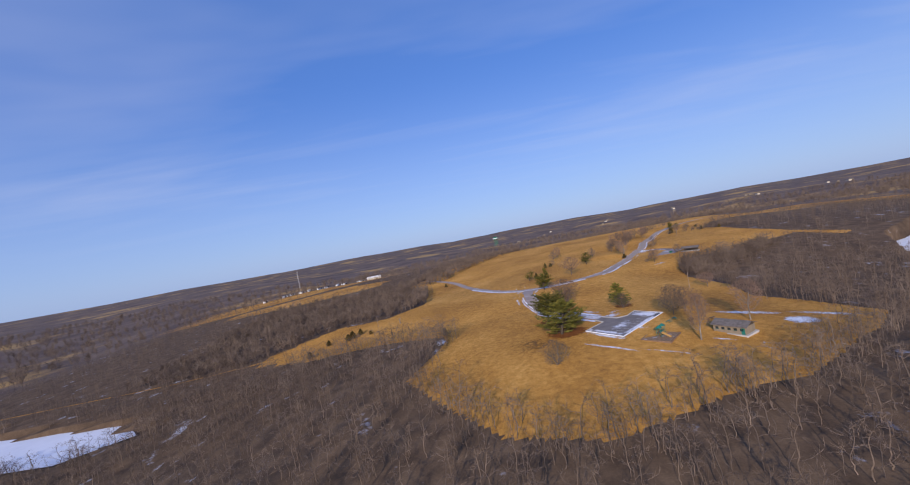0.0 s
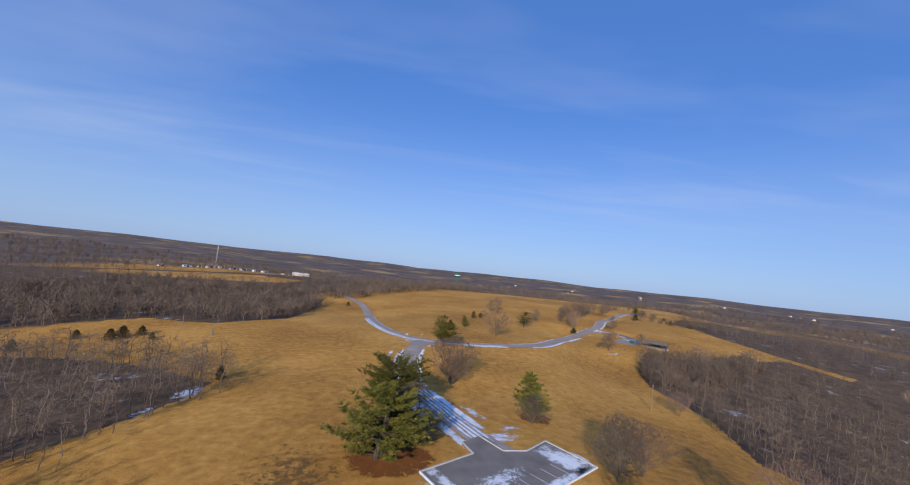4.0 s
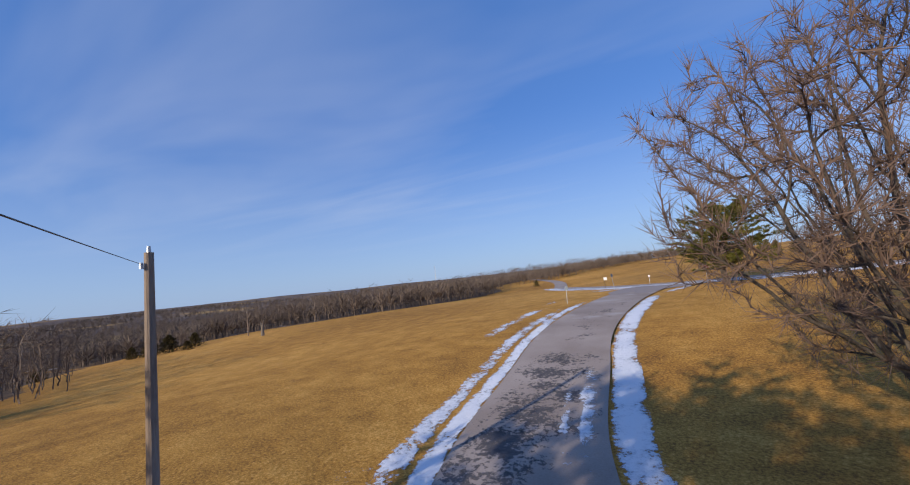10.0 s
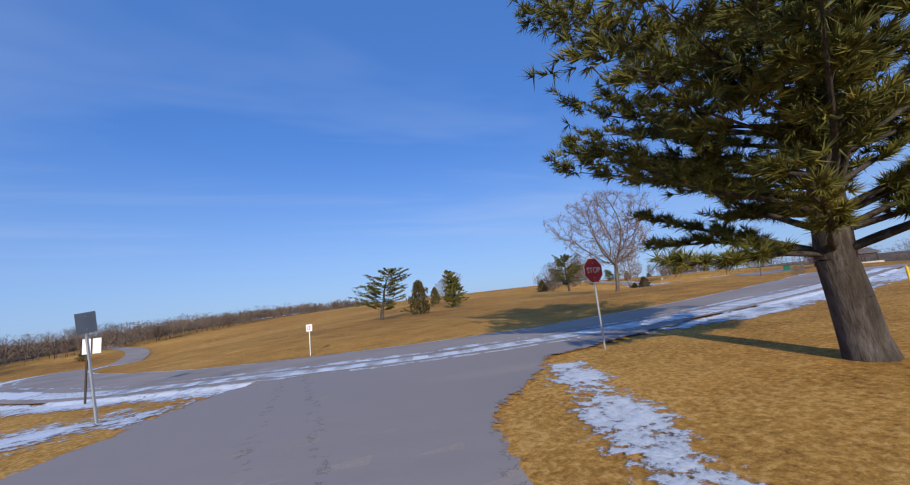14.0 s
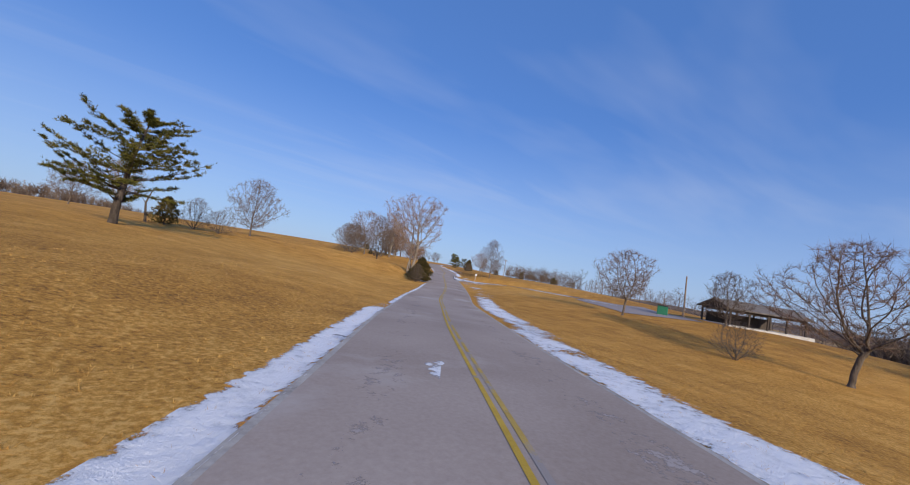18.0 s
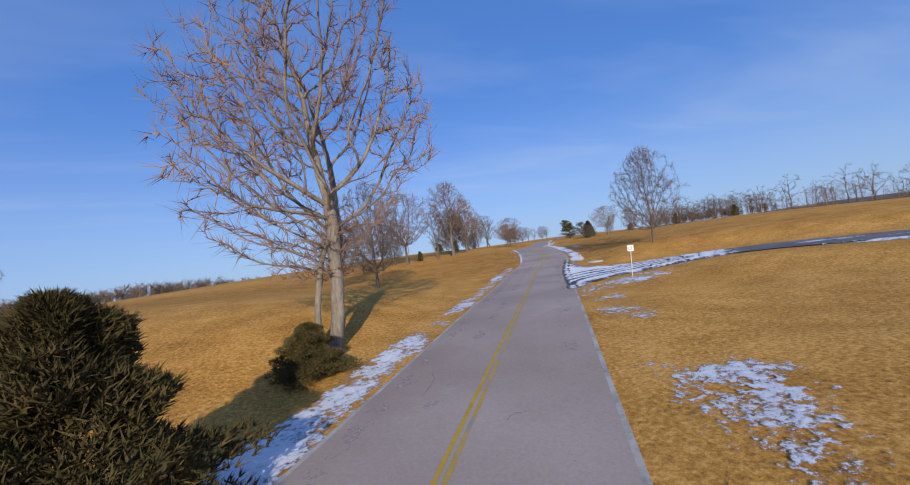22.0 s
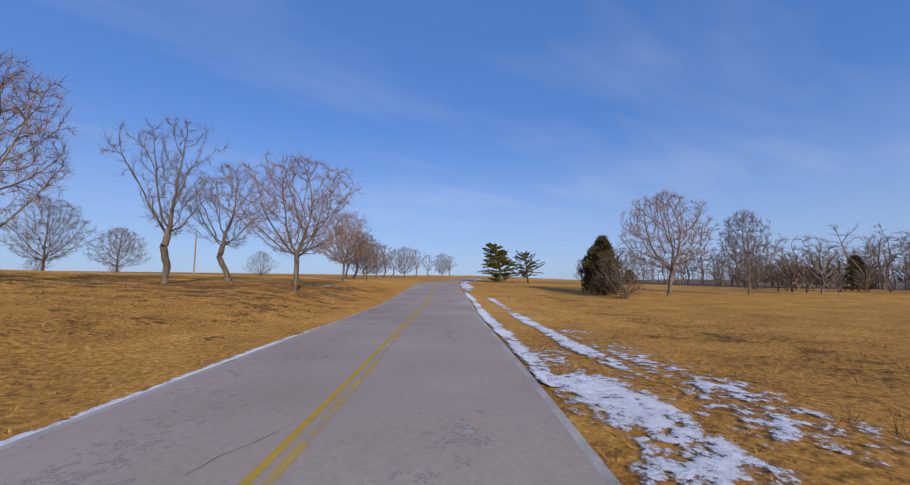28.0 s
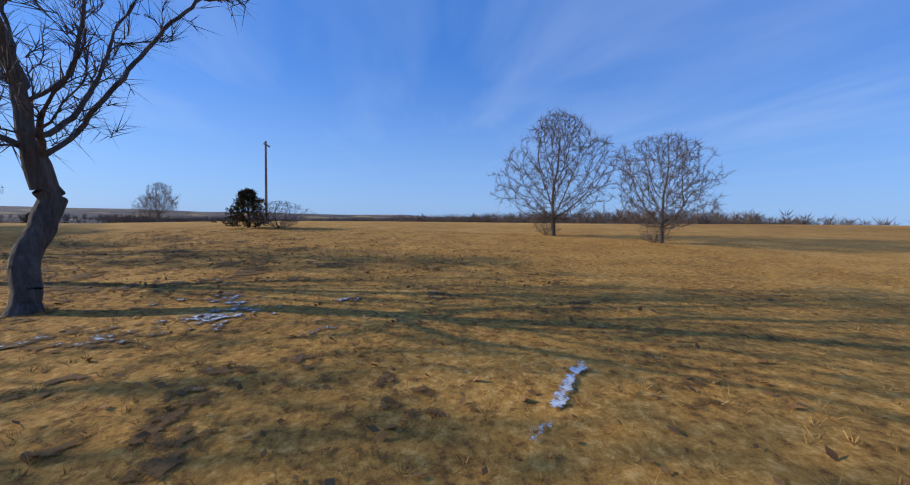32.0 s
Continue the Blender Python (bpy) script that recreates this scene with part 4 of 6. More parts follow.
def draped(name, poly, lift, mat, label, category, cell=0.35, fill=None, tracks=(), soft=1.0, flat=3.1):
    """A sheet over an outline on the ground and on the main road; with fill, of snow with bare wheel tracks."""
    q = np.array(poly)
    gx, gy = np.arange(q[:, 0].min() - 0.3, q[:, 0].max() + 0.6, cell), np.arange(q[:, 1].min() - 0.3, q[:, 1].max() + 0.6, cell)
    X, Y = [g.ravel() for g in np.meshgrid(gx, gy, indexing="ij")]
    depth = edge_distance(poly, X, Y) * np.where(inside(poly, X, Y), 1, -1)
    side, away, mz = main_side(X, Y)
    z = np.maximum(on_ground(X, Y), np.where(away < flat, mz + 0.028 - 0.012 * away, -99)) + lift
    gap = np.hypot(X[:, None] - SIDE[None, :, 0], Y[:, None] - SIDE[None, :, 1])
    z = np.where(gap.min(1) < 3.1, np.maximum(z, DZ[gap.argmin(1)] + 0.016 - 0.01 * np.minimum(gap.min(1), 3) + lift), z)
    gap = np.hypot(X[:, None] - SPUR[None, :, 0], Y[:, None] - SPUR[None, :, 1])
    z = np.where(gap.min(1) < flat, np.maximum(z, SZ[gap.argmin(1)] + 0.026 - 0.01 * np.minimum(gap.min(1), 3) + lift), z)
    if fill is None:
        cover = np.minimum(depth * 2.5 + 0.9, np.clip((side - 2.7) * 5, -2, 2) + 0.8)
    else:
        cover = fill * 1.7 - 0.95 + np.clip(depth / soft, -1.5, 1) * 0.7 - 0.5
        cover = np.minimum(cover, (side - 2.9) * 2.5 + 0.35)
        for line in tracks:
            t = smooth_line(line, 0.3)
            gap = np.min(np.hypot(X[:, None] - t[None, :, 0], Y[:, None] - t[None, :, 1]), 1)
            cover = np.where(gap < 0.24, np.minimum(cover, -0.8 + 5.0 * np.maximum(gap - 0.06, 0)), cover)
    return sheet(name, np.c_[X, Y], z, cover, (len(gx), len(gy)), mat, label, category)


def film_of(name, base):
    """A loose scatter of the base material's colour, ragged like the snow's."""
    m = M_SNOWFILM.copy()
    m.name = name
    n = m.node_tree.nodes
    tint = [q for q in n if q.bl_idname == "ShaderNodeValToRGB"][0]
    tint.color_ramp.elements[0].color, tint.color_ramp.elements[1].color = base
    [q for q in n if q.bl_idname == "ShaderNodeBump"][0].inputs["Strength"].default_value = 0.12
    n["Principled BSDF"].inputs["Specular IOR Level"].default_value, n["Principled BSDF"].inputs["Roughness"].default_value = 0.1, 0.92
    return m


M_LITTERFILM = film_of("needle_litter_film", ((0.15, 0.055, 0.02, 1), (0.26, 0.10, 0.03, 1)))
M_DAMPFILM = film_of("damp_asphalt_film", ((0.14, 0.128, 0.128, 1), (0.085, 0.078, 0.08, 1)))
M_ASPHFILM = film_of("worn_asphalt_edge", ((0.325, 0.28, 0.262, 1), (0.33, 0.284, 0.266, 1)))
M_SALTFILM = film_of("salt_bloom_film", ((0.36, 0.31, 0.29, 1), (0.43, 0.38, 0.36, 1)))
MZ, SZ, DZ = ROADS[0][1], ROADS[1][1], ROADS[2][1]
yellow_from, yellow_to = nearest(MAIN, 97, 266), nearest(MAIN, 300, 522)
strip("road_marking", MAIN, MZ, [-0.14, -0.045], 0.036, M_YELLOW, "worn yellow centre line", "road marking", start=yellow_from, stop=yellow_to)
strip("road_marking", MAIN, MZ, [0.045, 0.14], 0.036, M_FAINT, "worn yellow centre line", "road marking", start=yellow_from, stop=yellow_to)
strip("road_edge", MAIN, MZ, [-3.05, -2.93], -0.004, M_EDGE, "pale broken gravel edge of the road", "road edge", start=nearest(MAIN, 84, 261))
strip("road_edge", MAIN, MZ, [2.93, 3.05], -0.004, M_EDGE, "pale broken gravel edge of the road", "road edge", start=nearest(MAIN, 84, 261))


def crack(line, lz, s, o, heading, length, seed):
    rng = np.random.RandomState(seed)
    pts, a = [], heading
    u, w = float(s), float(o)
    for _ in range(int(length / 0.18)):
        pts.append((u, w))
        a += rng.normal() * 0.35
        a = heading + (a - heading) * 0.85
        u += math.cos(a) * 0.18
        w += math.sin(a) * 0.18
        if abs(w) > 2.8:
            break
    if len(pts) < 3:
        return
    pts = np.array(pts)
    wd = rng.uniform(0.003, 0.009, len(pts))
    d = np.gradient(pts, axis=0)
    nrm = np.c_[-d[:, 1], d[:, 0]]
    nrm /= np.linalg.norm(nrm, axis=1)[:, None] + 1e-9
    rows = []
    for sgn in (-1, 1):
        q = pts + nrm * wd[:, None] * sgn
        p, z = along(line, lz, q[:, 0], q[:, 1])
        rows.append(np.c_[p, z + 0.0345 - 0.012 * np.abs(q[:, 1])])
    v = np.stack(rows, 1).reshape(-1, 3)
    i = np.arange(len(v)).reshape(-1, 2)
    f = np.stack([i[:-1, 0], i[:-1, 1], i[1:, 1], i[1:, 0]], -1)
    tagged(mesh_object("road_crack", v, f, M_CRACK), "dark crack in the worn asphalt", "crack", "cracks in the road", "structure")


rng_c = np.random.RandomState(77)
for k in range(46):
    s = rng_c.uniform(nearest(MAIN, 100, 268), nearest(MAIN, 245, 463))
    crack(MAIN, MZ, s, rng_c.uniform(-2.2, 2.2), rng_c.choice([0.0, 0.2, 1.5, -1.5]), rng_c.uniform(0.8, 2.6), 200 + k)

def road_film(line, lz, a, b, o0, o1, fill, seed, mat, name, label, category, lift=0.031):
    s0, s1 = sorted((nearest(line, *a), nearest(line, *b)))
    ss, oo = np.arange(s0, s1, 0.6), np.linspace(o0, o1, max(4, int((o1 - o0) / 0.3)))
    S, Of = [q.ravel() for q in np.meshgrid(ss, oo, indexing="ij")]
    p, z = along(line, lz, S, Of)
    edge = 1 - np.abs((Of - (o0 + o1) / 2) / ((o1 - o0) / 2)) ** 2
    ends = np.clip(np.minimum(S - s0, s1 - S) / 4.0, 0, 1)
    cover = fill * 1.7 - 0.95 + (edge - 0.7) * 0.6 + (ends - 1)
    sheet(name, p, z + lift - 0.012 * np.abs(Of), cover, (len(ss), len(oo)), mat, label, category)


# dark damp stretches on the spur, pale salt bloom along the wheel tracks of the main road
for k, (a, b, o0, o1, fill) in enumerate((((42, 200), (40.2, 218), -2.9, 2.9, 0.55), ((40, 214), (42, 242), -1.5, 2.9, 0.30), ((48, 186), (41, 208), -3, 0.5, 0.6))):
    road_film(SPUR, SZ, a, b, o0, o1, fill, 91 + k, M_DAMPFILM, "damp_patch", "dark damp patches on the asphalt", "damp patch")
for k, (a, b, o0, o1, fill) in enumerate((((150, 333), (182, 374), -2.9, -1.9, 0.42), ((150, 333), (182, 374), -1.5, -0.8, 0.36), ((140, 321), (185, 378), 1.5, 2.8, 0.36), ((100, 268), (140, 320), 1.2, 2.6, 0.34), ((100, 268), (140, 320), -2.4, -1.2, 0.32), ((205, 411), (245, 462), -2.9, -0.6, 0.36), ((205, 411), (245, 462), 0.5, 2.4, 0.30))):
    road_film(MAIN, MZ, a, b, o0, o1, fill, 97 + k, M_SALTFILM, "salt_bloom", "pale salt bloom on the worn asphalt", "salt stain")

# ---- snow ----
snow_band(MAIN, MZ, (92, 264), (128, 305), 3.05, 5.2, 0.80, 1)
snow_band(MAIN, MZ, (88, 262), (128, 305), -3.9, -3.0, 0.92, 2)
snow_band(MAIN, MZ, (84, 261), (118, 290), -5.6, -3.9, 0.42, 3)
snow_band(MAIN, MZ, (124, 299), (146, 327), 3.5, 6.0, 0.78, 4)
snow_band(MAIN, MZ, (142, 322), (160, 345), 3.4, 7.5, 0.34, 5)
snow_band(MAIN, MZ, (126, 302), (152, 335), -3.5, -2.95, 0.82, 6)
snow_band(MAIN, MZ, (150, 333), (163, 350), -5.0, -2.95, 0.70, 7)
snow_band(MAIN, MZ, (160, 346), (182, 374), -4.8, -3.0, 0.55, 8)
snow_band(MAIN, MZ, (158, 343), (167, 355), 3.1, 6.0, 0.42, 9)
snow_band(MAIN, MZ, (176, 367), (222, 433), 3.15, 4.9, 0.74, 10)
snow_band(MAIN, MZ, (217, 426), (240, 457), 3.05, 3.75, 0.80, 33)
snow_band(MAIN, MZ, (217, 426), (236, 452), 4.6, 5.4, 0.66, 34)
snow_band(MAIN, MZ, (186, 380), (226, 438), 4.9, 7.4, 0.38, 11)
snow_band(MAIN, MZ, (180, 372), (226, 438), -3.45, -2.98, 0.80, 12)
snow_band(MAIN, MZ, (180, 372), (205, 411), -4.6, -3.5, 0.33, 13)
snow_band(MAIN, MZ, (238, 455), (300, 520), 3.1, 5.0, 0.7, 14)
snow_band(MAIN, MZ, (8, 345), (92, 264), -3.35, -2.9, 0.92, 15)
snow_band(MAIN, MZ, (12, 330), (86, 262), 0.5, 4.4, 0.86, 16, tracks=(1.2, 2.7), on_road=False)
snow_band(MAIN, MZ, (36, 268), (72, 259), 0.6, 3.0, 0.90, 17, tracks=(1.25, 2.55), on_road=True)
snow_band(MAIN, MZ, (56, 259), (88, 263), 2.9, 5.0, 0.75, 18)
snow_band(SPUR, SZ, (44, 196), (42.5, 246), 3.1, 4.7, 0.88, 19)
snow_band(SPUR, SZ, (56, 166), (44, 196), 2.8, 5.0, 0.95, 20)
snow_band(SPUR, SZ, (50, 182), (40.5, 230), -4.1, -3.0, 0.86, 21)
snow_band(SPUR, SZ, (50, 182), (41, 236), -5.6, -4.2, 0.66, 22)
snow_band(SPUR, SZ, (60, 160), (42.5, 200), -1.9, 2.7, 0.98, 23, tracks=(-0.9, 0.35, 1.5), on_road=True)
snow_band(SPUR, SZ, (41, 200), (40.5, 214), 0.9, 2.6, 0.78, 24, tracks=(1.6,), on_road=True)
snow_band(SPUR, SZ, (54, 171), (43, 199), -5.0, -2.8, 0.84, 29)
snow_band(SPUR, SZ, (54, 172), (42, 202), -7.4, -5.0, 0.88, 32)
snow_band(SPUR, SZ, (40, 218), (41, 238), -8.6, -6.8, 0.60, 30)
snow_band(SPUR, SZ, (40, 221), (42, 243), -4.5, -3.3, 0.70, 31)
snow_band(SPUR, SZ, (62, 157), (52, 176), -6.0, -3.0, 0.78, 25)
snow_band(SIDE, DZ, (184, 348), (185, 328), 2.4, 4.0, 0.7, 28)
snow_band(SIDE, DZ, (183, 351), (185, 330), -2.6, 2.6, 0.42, 27, tracks=(-1.0, 1.0), on_road=True)
draped("road_apron", [(43.4, 246.5), (45.3, 247.5), (47.0, 251.5), (50.6, 254.6), (58.0, 255.7), (58.0, 257.5), (44, 258.5)], 0.004, M_ASPHFILM, "worn asphalt flare where the spur meets the road", "road", 0.3, flat=6.0)
draped("road_apron", [(40.4, 247), (39.7, 250), (40.2, 253), (41.2, 255.5), (42.4, 258.2), (44, 258.5), (44, 250)], 0.004, M_ASPHFILM, "worn asphalt flare where the spur meets the road", "road", 0.3, flat=6.0)
draped("snow", [(46.6, 246.0), (48.2, 246.4), (49.6, 250), (51.4, 253.6), (50.2, 254.0), (48.0, 250.6)], 0.03, M_SNOWFILM, "strip of thin snow round the junction corner", "snow", 0.25, 0.64, soft=0.5)
APRON = [(167.6, 351.4), (170.4, 352.9), (173.5, 353.6), (177.5, 352.9), (181.0, 349.5), (185.6, 353.0), (182.8, 357.6), (179.2, 359.6), (177.8, 362.0), (179.6, 366.0), (182.5, 370.5), (180.2, 371.2), (168, 355.4)]
draped("road_apron", APRON, 0.012, M_DAMPFILM, "dark damp asphalt apron of the side road", "road")
draped("snow", APRON, 0.026, M_SNOWFILM, "snow with curved wheel tracks on the side road", "snow", 0.2, 0.95, (
    [(168.9, 352.6), (170.5, 354.1), (173.2, 354.9), (177.5, 354.3), (180.8, 352.6)], [(168.2, 352.9), (170.2, 355.0), (173.5, 355.9), (177.8, 355.3), (181.6, 353.2)],
    [(170.3, 356.6), (174.0, 357.5), (178.0, 356.7), (182.0, 354.4)], [(171.6, 358.6), (174.8, 358.7), (178.6, 357.9), (183.2, 355.2)]))
draped("snow", [(167.2, 350.6), (169.5, 351.9), (172, 352.6), (175.4, 353.0), (177.5, 351.0), (175, 349.0), (170.5, 348.2), (166.4, 347.6), (165.2, 348.4)], 0.03, M_SNOWFILM, "patchy snow on the grass round the sign", "snow", 0.3, 0.55, soft=1.4)
for k, (x, y, rx, ry, fill, turn) in enumerate((
        (62, 165, 6, 3.5, 0.6, 20), (66, 171, 5, 2.5, 0.45, 30), (50, 138.5, 8.5, 1.6, 0.72, -57), (47, 128, 14, 1.0, 0.6, -50), (60, 117, 11, 0.9, 0.5, -42),
        (105, 143, 14, 3.0, 0.62, -22), (128, 136, 14, 3.0, 0.55, -22), (113.5, 129.5, 6.5, 5.0, 0.78, 20), (79, 119, 4.5, 1.0, 0.6, -40), (88, 112, 5, 0.8, 0.4, -30), (38.5, 257, 4, 2.5, 0.55, 20), (33, 243, 5, 1.2, 0.45, 70),
        (-14, 185, 4, 8, 0.55, 10), (-16, 172, 3, 6, 0.4, 0), (76, 158, 4, 2, 0.8, -40), (48, 143.5, 3, 9, 0.4, 35), (59, 148, 6, 3.5, 0.62, -35), (63, 141, 5, 2, 0.5, -40), (74.5, 152.5, 4.5, 2.5, 0.72, 40))):
    snow_patch(x, y, rx, ry, fill, 300 + k, turn)
snow_patch(230, 461.5, 9, 7, 0.23, 330, 30)
snow_patch(222, 468, 9, 6, 0.17, 331, 60)
snow_patch(227, 452, 6, 4, 0.15, 332, 50)
# thin snow left in a long furrow
snow_patch(226.2, 473.3, 2.6, 0.16, 0.52, 333, 141, cell=0.1)
snow_patch(58.4, 180.2, 7.0, 1.8, 0.55, 339, -61)
snow_patch(30, 170, 8, 10, 0.10, 335, 0)
snow_patch(180, 322, 7, 4, 0.6, 336, -60, lift=0.1)
snow_patch(118.3, 293.0, 0.95, 0.5, 0.62, 338, 55, cell=0.12, lift=0.13)
snow_patch(150, 283, 8, 3, 0.45, 337, 20)
# small dark spots and cross cracks in the road
for x, y, rx, ry in ((209.2, 416.7, 0.45, 0.28), (225.4, 434.6, 0.5, 0.3), (175.6, 368.9, 0.35, 0.25), (117.4, 296.1, 0.5, 0.35), (107.2, 281.5, 0.3, 0.5)):
    snow_patch(x, y, rx, ry, 0.40, 350, 54, lift=0.135, cell=0.08, mat=M_DAMPFILM, label="small dark spot on the worn asphalt", category="stain", name="road_spot")
for k, (x, y) in enumerate(((175.6, 368.9), (232.4, 451.5))):
    crack(MAIN, MZ, nearest(MAIN, x, y), -2.75, 1.57, 5.4, 600 + k)
# rust-brown needle beds under the pines
snow_patch(39.5, 153.5, 9, 8, 0.85, 340, 0, 0.02, 0.5, 3.0, M_LITTERFILM, "rust-brown needle litter under the pine", "needle litter", "needle_litter")
snow_patch(38, 174, 8, 7, 0.7, 341, 0, 0.02, 0.5, 3.0, M_LITTERFILM, "rust-brown needle litter under the pine", "needle litter", "needle_litter")
snow_patch(74.5, 179, 5, 4.5, 0.7, 342, 0, 0.02, 0.5, 3.0, M_LITTERFILM, "rust-brown needle litter under the pine", "needle litter", "needle_litter")

# ---- evergreens ----
plant_evergreen(PINE_MESH[0], 37.0, 152.8, 14.0, 20, 1.42, label="large dark green pine beside the parking lot")
plant_evergreen(PINE_MESH[1], 37.5, 175.5, 12.6, 130, 1.34, label="large dark pine with flat tiers beside the spur road")
plant_evergreen(PINE_MESH[3], 54.1, 248.9, 10.2, 200, 1.16, label="broad green pine at the road junction")
plant_evergreen(PINE_MESH[4], 111.3, 329.2, 9.4, 75, 1.16, label="dark spreading pine on the meadow")
plant_evergreen(PINE_MESH[4], 54.7, 299.0, 6.6, 10, 1.3, label="low round-topped pine on the meadow")
plant_evergreen(CEDAR_MESH[1], 60.5, 299.5, 5.0, 50, 0.8, label="green cedar beside the round-topped pine", name="cedar_bush", category="bush")
plant_evergreen(PINE_MESH[2], 74.0, 180.0, 10.5, 10, 1.15, label="green pine on the meadow near the park")
plant_evergreen(PINE_MESH[2], 70.0, 309.0, 6.5, 70, 0.9, label="green pine on the meadow")
plant_evergreen(PINE_MESH[2], 281.7, 489.6, 9.2, 40, 1.35, label="bright green pine beside the road bend")
plant_evergreen(PINE_MESH[4], 285.0, 483.6, 7.0, 90, 1.1, label="small open pine beside the road bend")
plant_evergreen(CEDAR_MESH[2], 148.9, 338.3, 4.0, 10, 1.1, label="rusty green cedar bush beside the road", name="cedar_bush", category="bush")
for x, y, tall, wide, words in ((152.0, 345.2, 1.9, 1.5, "low cedar bush at the foot of the cottonwood"), (115.2, 347.0, 3.6, 1.0, "dark cedar on the meadow"), (80.6, 350.6, 5.0, 0.9, "dark cedar on the meadow"),
                                (86.0, 353, 3.6, 1.0, "dark cedar on the meadow"), (-94, 224, 4.2, 1.0, "dark cedar bush at the wood's edge"), (-88, 241, 3.6, 1.0, "dark cedar bush at the wood's edge"),
                                (-75, 240, 4.4, 1.1, "dark cedar bush at the wood's edge"), (-73, 243.5, 4.8, 1.1, "dark cedar bush at the wood's edge"), (-69, 248, 4.0, 1.0, "dark cedar bush at the wood's edge"), (-61, 242, 2.4, 1.2, "small dark cedar bush at the wood's edge"),
                                (-12, 196, 4, 0.9, "dark cedar at the end of the woods"), (255, 446, 6.4, 0.9, "dark cedar in the roadside clump"), (258, 449, 5.5, 0.9, "dark cedar in the roadside clump"), (253.2, 444.6, 4.6, 0.8, "ragged dark cedar in the roadside clump"), 
                                (199, 460, 3.0, 1.15, "dark cedar on the open field"), (281, 429.5, 4.2, 0.9, "dark cedar at the wood's edge"), (291, 415, 4, 1.0, "dark cedar at the wood's edge"), (193.6, 431.0, 2.6, 0.8, "dark cedar among the roadside trees"),
                                (176.5, 411, 2.2, 0.9, "small dark cedar among the roadside trees"), (298, 466, 3.4, 1.2, "round dark evergreen bush"), (-14, 391, 3.5, 1.0, "dark cedar beside the far road")):
    plant_evergreen(CEDAR_MESH[2 if 150 < x < 155 else 0 if wide < 1.0 else 1], x, y, tall, (x * 37) % 360, wide, words, "cedar_bush", "bush")

